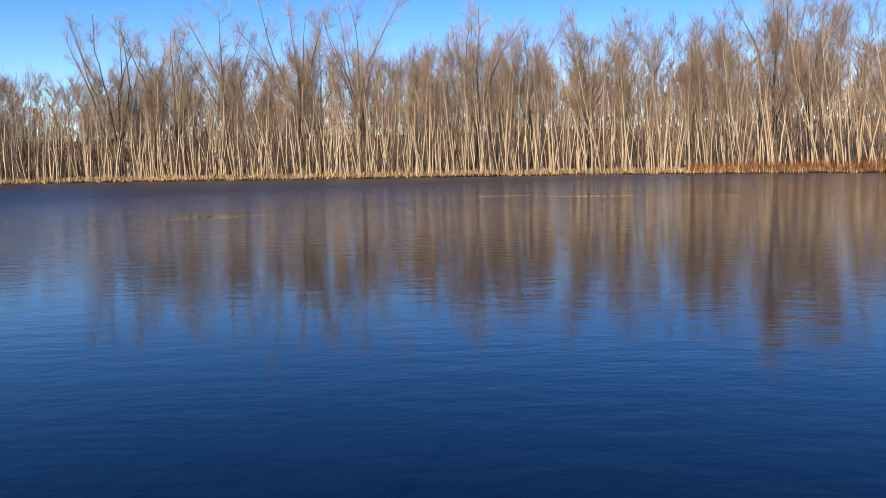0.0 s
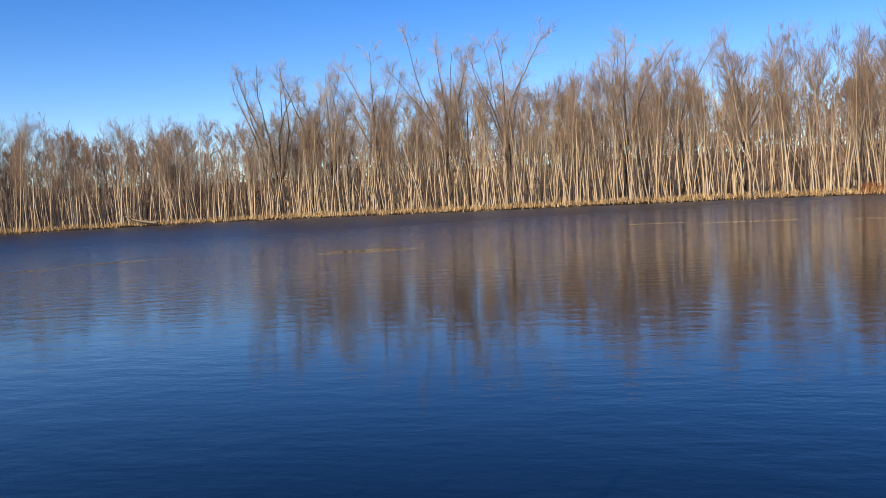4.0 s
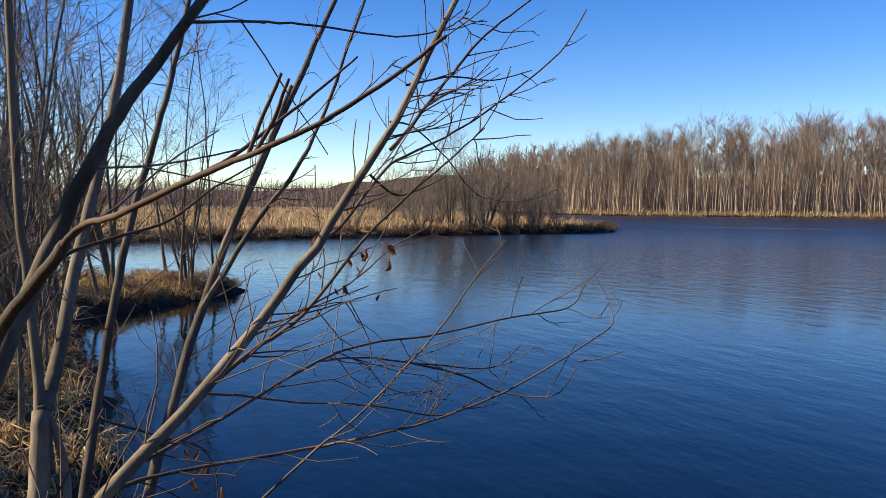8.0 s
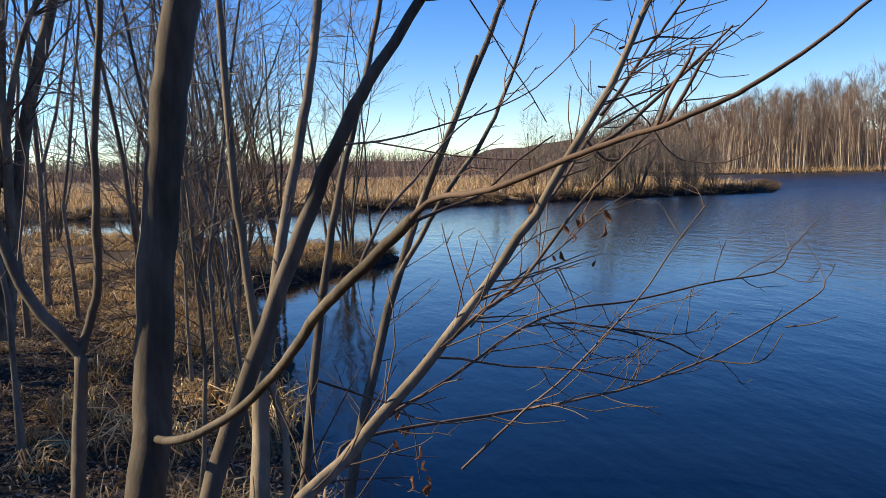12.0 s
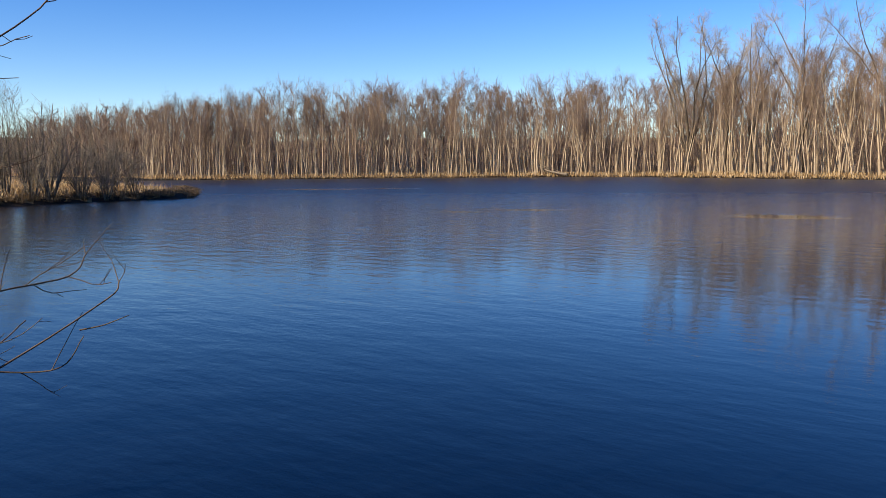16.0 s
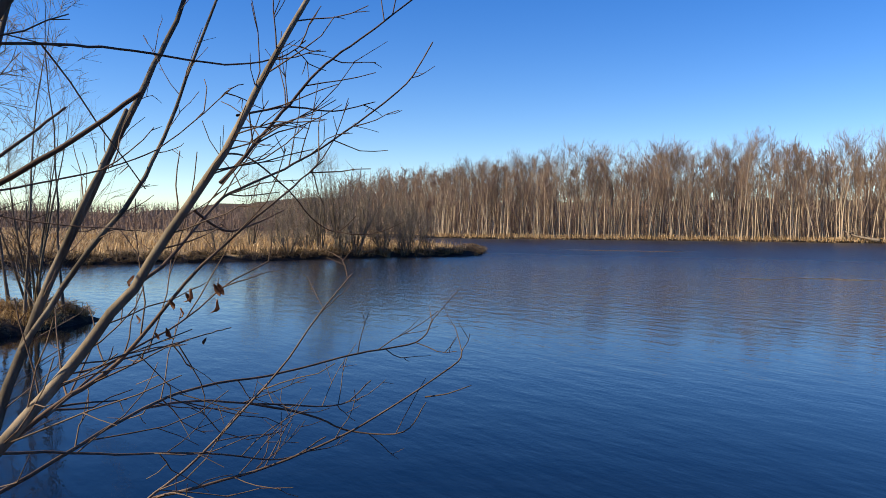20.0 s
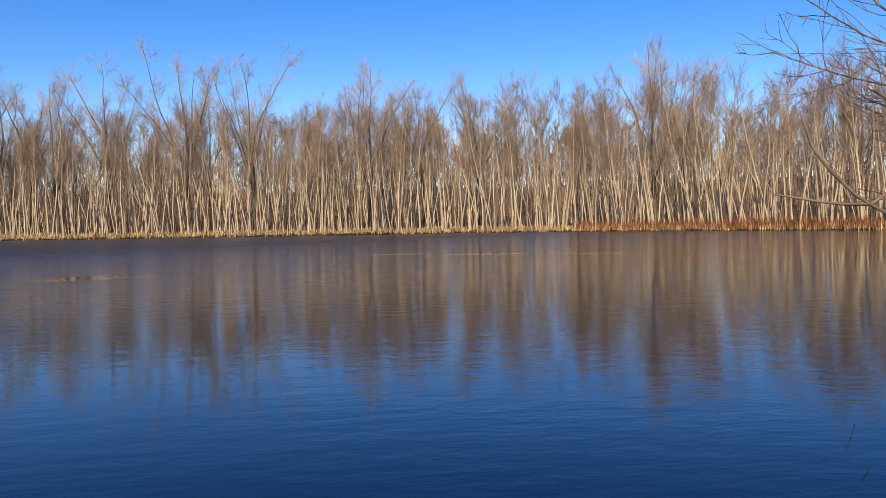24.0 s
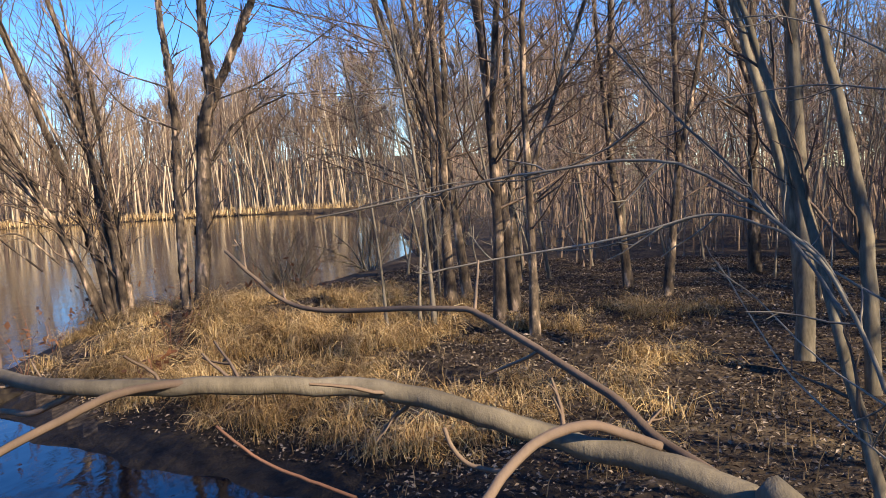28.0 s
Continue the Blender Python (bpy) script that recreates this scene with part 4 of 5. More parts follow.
t.limb(0.0048, 0.0017, 0.9, (-2.217, 0.098, 1.267), (-2.293, 0.167, 1.298), (-2.378, 0.539, 1.303), (-2.355, 0.672, 1.324), (-2.345, 0.841, 1.353), (-2.334, 1.050, 1.418), (-2.351, 1.330, 1.546), (-2.357, 1.371, 1.592), twig_len=0.26)
t.limb(0.0023, 0.0011, 0.0, (-2.347, 1.252, 1.476), (-2.319, 1.303, 1.485), (-2.298, 1.362, 1.505), twig_len=0.26)
t.limb(0.0036, 0.0016, 0.8, (-2.308, 0.398, 1.195), (-2.345, 0.559, 1.311), (-2.371, 0.675, 1.382), (-2.356, 0.859, 1.569), (-2.389, 0.992, 1.718), (-2.413, 1.074, 1.795), twig_len=0.26)
t.limb(0.0022, 0.0011, 0.3, (-2.102, 0.666, 2.059), (-2.231, 0.757, 2.062), (-2.370, 0.890, 2.002), (-2.454, 0.985, 1.932), (-2.487, 1.061, 1.903), (-2.466, 1.107, 1.944), twig_len=0.26)
t.limb(0.0019, 0.0011, 1.0, (-1.947, 0.399, 1.674), (-2.125, 0.552, 1.679), (-2.204, 0.658, 1.690), (-2.239, 0.721, 1.697), twig_len=0.26)
t.limb(0.0022, 0.0015, 0.8, (-1.894, 0.343, 1.617), (-2.040, 0.455, 1.671), (-2.171, 0.599, 1.720), (-2.250, 0.710, 1.787), (-2.282, 0.816, 1.837), twig_len=0.26)
t.limb(0.0021, 0.0011, 0.7, (-1.835, 0.103, 1.940), (-1.957, 0.220, 1.956), (-2.069, 0.334, 1.985), (-2.149, 0.475, 2.027), (-2.223, 0.586, 2.085), (-2.225, 0.714, 2.203), twig_len=0.26)
t.limb(0.0027, 0.0011, 0.1, (-1.927, 0.577, 1.942), (-2.010, 0.651, 1.907), (-2.088, 0.736, 1.924), (-2.118, 0.797, 1.949), twig_len=0.26)
t.limb(0.0025, 0.0012, 0.4, (-1.989, 0.666, 2.119), (-2.143, 0.818, 2.166), (-2.211, 0.941, 2.174), (-2.224, 1.048, 2.205), twig_len=0.26)
t.leaf(-1.976, 0.488, 1.761, 0.016, 0.41)
t.leaf(-1.966, 0.626, 1.814, 0.025, 1.38)
t.leaf(-1.958, 0.517, 1.732, 0.015, 1.33)
t.leaf(-1.934, 0.611, 1.815, 0.025, 1.20)
t.leaf(-1.971, 0.577, 1.805, 0.026, 5.46)
t.leaf(-1.985, 0.573, 1.797, 0.021, 1.10)
t.leaf(-1.962, 0.485, 1.831, 0.026, 3.40)
t.leaf(-1.972, 0.625, 1.784, 0.026, 5.26)
t.leaf(-1.959, 0.540, 1.788, 0.020, 1.00)
t.leaf(-1.972, 0.608, 1.716, 0.015, 3.88)
t.leaf(-1.973, 0.561, 1.771, 0.019, 6.18)
t.leaf(-1.978, 0.540, 1.736, 0.023, 1.71)
t.done()

t = LimbTree("low_willow_limb", "low bent willow with a thick limb reaching over the inlet", "tree", BARK_GREY, TWIG_BROWN, 19)
t.limb(0.0096, 0.0021, 0.1, (0.950, -0.450, 0.250), (0.900, -0.300, 0.800), (0.860, 0.000, 1.350), (0.828, 0.302, 1.728), (0.846, 0.337, 1.747), (0.858, 0.384, 1.759), (0.868, 0.450, 1.767), (0.856, 0.498, 1.782), (0.856, 0.555, 1.793), (0.840, 0.604, 1.798), (0.805, 0.668, 1.803), (0.775, 0.748, 1.805), (0.808, 0.854, 1.799), (0.823, 0.930, 1.807), (0.838, 1.028, 1.815), (0.841, 1.155, 1.821), (0.815, 1.292, 1.822), (0.786, 1.480, 1.872), (0.745, 1.638, 1.926), (0.716, 1.729, 2.007), (0.710, 1.767, 2.073), twig_len=0.06)
t.limb(0.0027, 0.0014, 0.0, (0.745, 1.638, 1.926), (0.713, 1.691, 1.930), (0.653, 1.749, 1.946), twig_len=0.06)
t.limb(0.0027, 0.0014, 0.0, (0.745, 1.638, 1.926), (0.790, 1.642, 1.949), (0.860, 1.645, 1.958), (0.903, 1.657, 1.987), twig_len=0.06)
t.limb(0.0036, 0.0017, 0.2, (0.847, 0.337, 1.748), (0.899, 0.399, 1.761), (0.929, 0.436, 1.779), (0.992, 0.536, 1.812), (1.008, 0.580, 1.822), (1.020, 0.706, 1.816), (1.022, 0.760, 1.827), (1.030, 0.822, 1.869), twig_len=0.06)
t.limb(0.0031, 0.0031, 0.0, (0.795, 0.477, 1.749), (0.817, 0.468, 1.765), (0.837, 0.454, 1.777), (0.855, 0.433, 1.781), (0.868, 0.416, 1.774), (0.879, 0.396, 1.764), twig_len=0.06)
t.limb(0.0030, 0.0021, 0.0, (0.807, 0.666, 1.802), (0.794, 0.681, 1.806), (0.764, 0.697, 1.806), (0.733, 0.708, 1.798), (0.702, 0.716, 1.790), (0.683, 0.716, 1.785), (0.655, 0.717, 1.776), (0.622, 0.716, 1.762), twig_len=0.06)
t.limb(0.0023, 0.0017, 0.0, (0.778, 0.737, 1.804), (0.781, 0.789, 1.784), (0.793, 0.834, 1.778), (0.794, 0.913, 1.765), (0.789, 1.009, 1.729), (0.785, 1.078, 1.703), (0.756, 1.186, 1.693), (0.742, 1.252, 1.701), twig_len=0.06)
t.limb(0.0018, 0.0011, 0.0, (0.808, 0.853, 1.799), (0.834, 0.888, 1.810), (0.854, 0.928, 1.816), (0.869, 0.974, 1.835), twig_len=0.06)
t.limb(0.0012, 0.0008, 0.0, (0.829, 1.261, 1.824), (0.827, 1.259, 1.849), (0.826, 1.256, 1.880), twig_len=0.06)
t.limb(0.0012, 0.0008, 0.0, (0.831, 1.247, 1.823), (0.831, 1.249, 1.836), (0.830, 1.251, 1.850), twig_len=0.06)
t.limb(0.0011, 0.0009, 0.0, (0.842, 1.143, 1.822), (0.838, 1.140, 1.831), (0.833, 1.139, 1.841), twig_len=0.06)
t.limb(0.0013, 0.0007, 0.0, (0.836, 1.057, 1.821), (0.840, 1.043, 1.834), (0.844, 1.027, 1.847), twig_len=0.06)
t.limb(0.0009, 0.0007, 0.0, (0.800, 0.799, 1.800), (0.802, 0.806, 1.805), (0.804, 0.814, 1.812), twig_len=0.06)
t.limb(0.0010, 0.0008, 0.0, (0.841, 1.204, 1.818), (0.839, 1.218, 1.822), (0.829, 1.226, 1.831), twig_len=0.06)
t.limb(0.0016, 0.0014, 0.0, (0.826, 0.471, 1.762), (0.841, 0.483, 1.754), (0.845, 0.503, 1.755), (0.844, 0.513, 1.765), (0.845, 0.518, 1.776), twig_len=0.06)
t.done()

t = LimbTree("red_osier_twig", "bare red-barked shoots rising from the bank", "shrub", TWIG_RED, TWIG_RED, 20)
t.limb(0.0018, 0.0008, 0.0, (1.050, 0.300, 0.300), (1.000, 0.350, 0.900), (0.850, 0.550, 1.350), (0.647, 0.766, 1.720), (0.610, 0.810, 1.728), (0.580, 0.866, 1.731), (0.557, 0.899, 1.742), (0.530, 0.946, 1.763), (0.533, 0.970, 1.784), (0.533, 0.984, 1.809), twig_len=0.06)
t.limb(0.0013, 0.0011, 0.0, (0.832, 0.574, 1.731), (0.833, 0.608, 1.738), (0.832, 0.644, 1.748), (0.832, 0.679, 1.768), twig_len=0.06)
t.done()

t = LimbTree("upper_willow_branch", "bare willow with one long branch sweeping overhead", "tree", BARK_GREY, TWIG_BROWN, 21)
t.limb(0.0029, 0.0011, 0.0, (1.550, -0.800, 0.250), (1.500, -0.600, 2.300), (1.200, 0.050, 2.800), (0.950, 0.500, 2.350), (0.761, 0.735, 2.074), (0.752, 0.773, 2.055), (0.711, 0.856, 2.025), (0.675, 0.903, 2.014), (0.615, 0.968, 2.004), (0.589, 0.982, 2.005), (0.553, 1.014, 2.042), (0.544, 1.014, 2.059), twig_len=0.07)
t.done()

t = LimbTree("pale_arching_twig", "pale dry shoots arching over the leaf-strewn bank", "shrub", BARK_PALE, TWIG_GREY, 22)
t.limb(0.0034, 0.0017, 0.3, (1.340, 0.140, 0.300), (1.360, 0.180, 0.900), (1.341, 0.222, 1.596), (1.368, 0.241, 1.683), (1.415, 0.269, 1.753), (1.466, 0.320, 1.832), (1.520, 0.469, 1.935), (1.547, 0.671, 1.934), (1.541, 0.851, 1.909), (1.519, 1.033, 1.880), twig_len=0.12)
t.limb(0.0023, 0.0014, 0.3, (1.458, 0.273, 1.766), (1.496, 0.307, 1.822), (1.527, 0.366, 1.850), (1.563, 0.439, 1.864), (1.569, 0.572, 1.832), (1.556, 0.723, 1.810), (1.540, 0.838, 1.791), twig_len=0.12)
t.limb(0.0023, 0.0019, 0.3, (1.455, 0.273, 1.746), (1.656, 0.335, 1.824), (1.727, 0.413, 1.924), (1.785, 0.502, 2.011), (1.812, 0.614, 2.145), twig_len=0.12)
t.limb(0.0024, 0.0018, 0.3, (1.986, 0.179, 1.679), (2.102, 0.311, 1.757), (2.207, 0.415, 1.877), (2.248, 0.518, 1.990), (2.274, 0.627, 2.123), (2.246, 0.692, 2.238), twig_len=0.12)
t.limb(0.0019, 0.0013, 0.3, (1.851, 0.184, 1.527), (1.968, 0.269, 1.560), (2.030, 0.332, 1.606), (2.091, 0.413, 1.681), (2.091, 0.485, 1.732), twig_len=0.12)
t.limb(0.0023, 0.0013, 0.2, (2.180, 0.625, 2.037), (2.213, 0.732, 1.978), (2.217, 0.906, 1.926), (2.203, 1.086, 1.926), (2.149, 1.307, 1.881), twig_len=0.12)
t.limb(0.0019, 0.0011, 0.2, (1.850, 0.478, 1.851), (1.884, 0.580, 1.817), (1.915, 0.669, 1.792), (1.934, 0.786, 1.784), twig_len=0.12)
t.limb(0.0019, 0.0013, 0.3, (2.097, 0.159, 2.052), (2.202, 0.286, 2.084), (2.251, 0.414, 2.083), (2.292, 0.533, 2.073), twig_len=0.12)
t.limb(0.0017, 0.0012, 0.3, (1.894, 0.170, 2.080), (1.992, 0.245, 2.147), (2.036, 0.362, 2.200), (2.078, 0.474, 2.211), (2.065, 0.578, 2.214), twig_len=0.12)
t.limb(0.0025, 0.0017, 0.2, (2.204, 0.152, 1.316), (2.333, 0.258, 1.375), (2.460, 0.373, 1.467), (2.589, 0.521, 1.690), twig_len=0.12)
t.done()

t = LimbTree("leaning_young_maple", "two-stemmed grey young maple leaning over the forest floor", "tree", BARK_GREY, TWIG_BROWN, 23)
t.limb(0.0351, 0.0111, 0.5, (4.25, -0.06, 0.25), (4.32, -0.00, 0.42), (4.40, 0.06, 0.64), (4.79, 0.25, 1.50), (4.91, 0.37, 1.98), (4.98, 0.50, 2.45), (5.02, 0.60, 2.81), (5.20, 0.93, 3.98), (5.31, 1.12, 4.76), twig_len=0.60)
t.limb(0.0382, 0.0122, 0.4, (4.57, 0.03, 0.86), (4.69, 0.05, 1.58), (4.80, 0.12, 2.07), (4.87, 0.21, 2.52), (5.00, 0.28, 2.93), (5.19, 0.38, 3.59), (5.39, 0.48, 4.33), twig_len=0.60)
t.done()

t = LimbTree("lit_young_maple", "grey young maple with sunlit trunk foot in leaf litter", "tree", BARK_GREY, TWIG_BROWN, 24)
t.limb(0.0769, 0.0257, 0.4, (7.15, 0.32, 0.44), (7.25, 0.31, 1.04), (7.41, 0.34, 1.91), (7.46, 0.37, 2.80), (7.42, 0.40, 3.57), (7.37, 0.43, 4.64), (7.32, 0.47, 5.83), twig_len=0.80)
t.limb(0.0538, 0.0163, 0.4, (7.18, 0.29, 0.61), (7.41, 0.44, 1.79), (7.47, 0.64, 2.61), (7.54, 0.84, 3.40), (7.62, 1.09, 4.45), (7.71, 1.35, 5.62), twig_len=0.80)
t.done()

t = LimbTree("twin_stem_birch", "twin-stemmed river birch with curling bark on the grassy point", "tree", BARK_PEEL, TWIG_BROWN, 25)
t.limb(0.1025, 0.0737, 0.4, (8.18, 7.10, 0.30), (8.23, 7.11, 0.39), (8.43, 7.13, 1.69), (8.46, 7.05, 2.78), (8.52, 6.90, 3.19), twig_len=1.00)
t.limb(0.0632, 0.0193, 1.0, (8.51, 6.92, 3.16), (8.38, 6.90, 3.89), (8.36, 6.87, 4.51), (8.22, 6.74, 5.49), (8.01, 6.54, 7.05), (7.80, 6.35, 8.79), twig_len=1.00)
t.limb(0.0527, 0.0149, 1.0, (8.52, 6.90, 3.19), (8.64, 6.58, 3.87), (8.69, 6.28, 4.45), (8.79, 5.94, 5.20), (8.97, 5.33, 6.63), (9.14, 4.71, 8.24), twig_len=1.00)
t.limb(0.0585, 0.0177, 1.0, (8.25, 7.33, 0.44), (8.39, 7.48, 1.70), (8.43, 7.48, 3.18), (8.36, 7.51, 4.06), (8.24, 7.48, 4.91), (8.05, 7.43, 6.52), (7.85, 7.38, 8.33), twig_len=1.00)
t.limb(0.0211, 0.0100, 0.3, (8.52, 7.01, 2.38), (8.51, 6.65, 2.78), (8.60, 6.34, 2.96), (8.62, 5.93, 3.09), twig_len=1.00)
t.limb(0.0126, 0.0051, 1.5, (8.48, 6.93, 3.09), (8.75, 6.35, 3.31), (8.94, 5.77, 3.70), (9.07, 5.20, 4.05), twig_len=1.00)
t.limb(0.0128, 0.0055, 1.5, (8.31, 7.34, 2.77), (7.98, 7.81, 3.06), (7.64, 8.16, 3.70), (7.39, 8.40, 4.23), twig_len=1.00)
t.limb(0.0105, 0.0051, 1.0, (8.43, 7.09, 2.18), (8.63, 6.62, 2.78), (8.73, 6.26, 3.09), (9.02, 5.61, 3.15), twig_len=1.00)
t.limb(0.0106, 0.0054, 1.0, (8.23, 7.35, 3.27), (7.85, 7.86, 3.53), (7.74, 7.89, 3.88), twig_len=1.00)
t.flakes()
t.done()

t = LimbTree("fan_birch", "many-stemmed river birch fanning out over the water", "tree", BARK_PEEL, TWIG_BROWN, 26)
t.limb(0.0562, 0.0102, 2.4, (8.04, 8.40, 0.30), (7.83, 8.73, 1.29), (7.56, 8.99, 2.15), (7.07, 9.31, 3.08), (6.17, 9.75, 4.53), (5.77, 9.92, 5.13), (4.90, 10.29, 6.52), (4.04, 10.67, 8.09), twig_len=1.20)
t.limb(0.0567, 0.0129, 2.4, (8.15, 8.44, 0.28), (8.08, 8.65, 1.35), (7.89, 8.83, 2.30), (7.59, 9.08, 3.54), (7.29, 9.22, 4.52), (7.02, 9.27, 5.37), (6.52, 9.35, 7.01), (6.03, 9.44, 8.85), twig_len=1.20)
t.limb(0.0567, 0.0129, 2.4, (8.19, 8.39, 0.28), (8.20, 8.54, 1.49), (8.13, 8.70, 2.91), (7.97, 8.78, 4.00), (7.70, 8.86, 4.96), (7.27, 8.99, 6.62), (6.84, 9.12, 8.47), twig_len=1.20)
t.limb(0.0499, 0.0312, 2.2, (8.18, 8.27, 0.33), (8.18, 8.41, 1.42), (8.05, 8.53, 2.51), (7.81, 8.66, 3.28), twig_len=1.20)
t.limb(0.0371, 0.0179, 2.6, (7.92, 8.39, 0.36), (7.61, 8.68, 1.61), (7.06, 8.99, 2.46), (6.31, 9.37, 2.91), (5.74, 9.55, 3.33), twig_len=1.20)
t.limb(0.0437, 0.0254, 2.2, (8.24, 8.22, 0.36), (8.33, 8.40, 1.33), (8.23, 8.50, 2.51), (8.16, 8.57, 3.52), twig_len=1.20)
t.limb(0.0161, 0.0060, 2.0, (7.51, 8.88, 2.20), (6.84, 9.24, 2.86), (6.16, 9.53, 3.28), (5.48, 9.78, 3.53), (4.80, 9.96, 3.82), twig_len=1.20)
t.limb(0.0187, 0.0063, 2.0, (7.27, 9.18, 2.72), (6.56, 9.58, 3.61), (5.90, 9.91, 4.02), (5.21, 10.25, 4.63), twig_len=1.20)
t.limb(0.0187, 0.0025, 2.0, (7.11, 9.27, 3.03), (6.45, 9.59, 3.90), (6.06, 9.85, 4.36), (5.62, 10.06, 4.94), (4.69, 10.50, 6.25), (3.75, 10.95, 7.76), twig_len=1.20)
t.limb(0.0187, 0.0025, 2.0, (7.48, 9.02, 2.51), (7.02, 9.23, 3.67), (6.63, 9.48, 4.35), (6.26, 9.70, 4.87), (5.38, 10.22, 6.20), (4.51, 10.73, 7.72), twig_len=1.20)
t.limb(0.0189, 0.0025, 2.0, (7.43, 9.10, 3.29), (7.22, 9.08, 4.19), (7.08, 9.10, 4.93), (6.78, 9.14, 6.59), (6.48, 9.18, 8.44), twig_len=1.20)
t.limb(0.0189, 0.0064, 2.0, (7.93, 8.77, 2.42), (7.57, 9.05, 3.68), (7.23, 9.20, 4.67), twig_len=1.20)
t.limb(0.0189, 0.0026, 1.5, (8.13, 8.59, 2.25), (8.03, 8.64, 3.65), (7.80, 8.66, 4.85), (7.48, 8.68, 6.53), (7.17, 8.71, 8.40), twig_len=1.20)
t.limb(0.0147, 0.0060, 1.5, (7.62, 8.65, 1.57), (7.05, 8.99, 2.24), (6.36, 9.34, 2.82), (5.75, 9.58, 3.08), twig_len=1.20)
t.limb(0.0123, 0.0060, 1.0, (7.42, 8.79, 1.12), (6.80, 9.19, 1.80), (6.17, 9.51, 2.02), (5.68, 9.69, 2.17), twig_len=1.20)
t.limb(0.0123, 0.0059, 1.0, (7.57, 8.67, 1.19), (7.12, 8.81, 1.60), (6.58, 8.97, 1.48), (6.23, 9.10, 1.64), twig_len=1.20)
t.flakes()
t.done()

t = LimbTree("clump_maple", "clump of dark grey maple stems on the leafy bank", "tree", BARK_GREY, TWIG_BROWN, 27)
t.limb(0.0849, 0.0235, 0.4, (-7.10, -2.60, 0.20), (-7.15, -2.56, 0.35), (-7.26, -2.49, 0.82), (-7.36, -2.41, 1.31), (-7.42, -2.28, 2.23), (-7.41, -2.18, 3.36), (-7.31, -2.10, 4.20), (-7.19, -2.01, 5.30), (-7.07, -1.92, 6.53), twig_len=0.80)
t.limb(0.0681, 0.0210, 0.5, (-7.40, -2.33, 0.63), (-7.53, -2.24, 1.52), (-7.57, -2.11, 2.32), (-7.55, -1.89, 3.10), (-7.57, -1.77, 3.64), (-7.52, -1.56, 4.34), (-7.45, -1.25, 5.42), (-7.38, -0.94, 6.62), twig_len=0.80)
t.limb(0.0454, 0.0143, 0.4, (-7.45, -2.72, 0.51), (-7.63, -2.59, 2.02), (-7.62, -2.46, 3.41), (-7.55, -2.46, 4.11), (-7.43, -2.46, 5.26), (-7.32, -2.46, 6.54), twig_len=0.80)
t.limb(0.0403, 0.0118, 0.5, (-7.43, -2.23, 1.53), (-7.29, -2.19, 2.80), (-7.01, -2.27, 3.53), (-6.66, -2.38, 4.51), (-6.31, -2.48, 5.62), twig_len=0.80)
t.limb(0.0302, 0.0079, 0.5, (-7.42, -2.29, 1.86), (-7.33, -2.05, 2.85), (-7.30, -1.86, 3.32), (-7.25, -1.65, 3.74), (-7.15, -1.21, 4.70), (-7.06, -0.77, 5.78), twig_len=0.80)
t.done()

t = LimbTree("slender_maple", "slender grey maple with a forked stem on the bank", "tree", BARK_GREY, TWIG_BROWN, 28)
t.limb(0.0637, 0.0160, 0.4, (-8.22, -3.38, 0.20), (-8.26, -3.36, 0.40), (-8.40, -3.30, 1.26), (-8.48, -3.14, 2.31), (-8.45, -2.92, 3.34), (-8.42, -2.74, 4.18), (-8.38, -2.50, 5.45), (-8.34, -2.25, 6.86), twig_len=0.80)
t.limb(0.0316, 0.0079, 0.5, (-8.42, -3.25, 1.25), (-8.43, -3.27, 2.32), (-8.35, -3.28, 3.08), (-8.19, -3.27, 3.85), (-7.96, -3.26, 5.10), (-7.72, -3.26, 6.50), twig_len=0.80)
t.done()


# ---- woods on the near banks ----
def near_tree(seed, height, r0, limbs, limb_len, clear, twigs, fine, angle, lean=(0, 0), fork=0.0, wobble=0.05, least=0.005):
    r = np.random.default_rng(seed)
    st, cr = tree_paths(r, height, r0, limbs, limb_len, clear, lean, twigs, fine, angle, 9, wobble, 0.05, fork, least, 0.28)
    return tubes(st), tubes(cr)


def tree_kind(shapes, bark_mat, twig_mat):
    return [(mesh_of("trunk", *st, bark_mat), mesh_of("crown", *cr, twig_mat)) for st, cr in shapes]


BIRCHES = tree_kind([near_tree(800 + k, 9 + k, 0.065, 20, 0.26, 0.1, 6, 3, 1.0, (0.06 - 0.05 * k, 0.03), 0.25 if k < 2 else 0.0) for k in range(3)], BARK_PEEL, TWIG_BROWN)
MAPLES = tree_kind([near_tree(820 + k, 8.5 + k, 0.05, 17, 0.26, 0.14, 6, 2, 0.9, (0.08 - 0.06 * k, -0.04), 0.3 if k == 1 else 0.0) for k in range(3)], BARK_MAPLE, TWIG_GREY)
SAPLINGS = tree_kind([near_tree(840 + k, 4.2 + 0.8 * k, 0.024, 16, 0.3, 0.1, 6, 2, 0.85, (0.1 - 0.07 * k, 0.05), 0.0, 0.07, 0.0036) for k in range(4)], BARK_MAPLE, TWIG_GREY)
SHOOTS = tree_kind([near_tree(860 + k, 3.2 + 0.5 * k, 0.011, 18, 0.22, 0.12, 5, 2, 0.8, (0.14 - 0.08 * k, 0.1), 0.0, 0.06, 0.002) for k in range(3)], BARK_PALE, TWIG_BROWN)


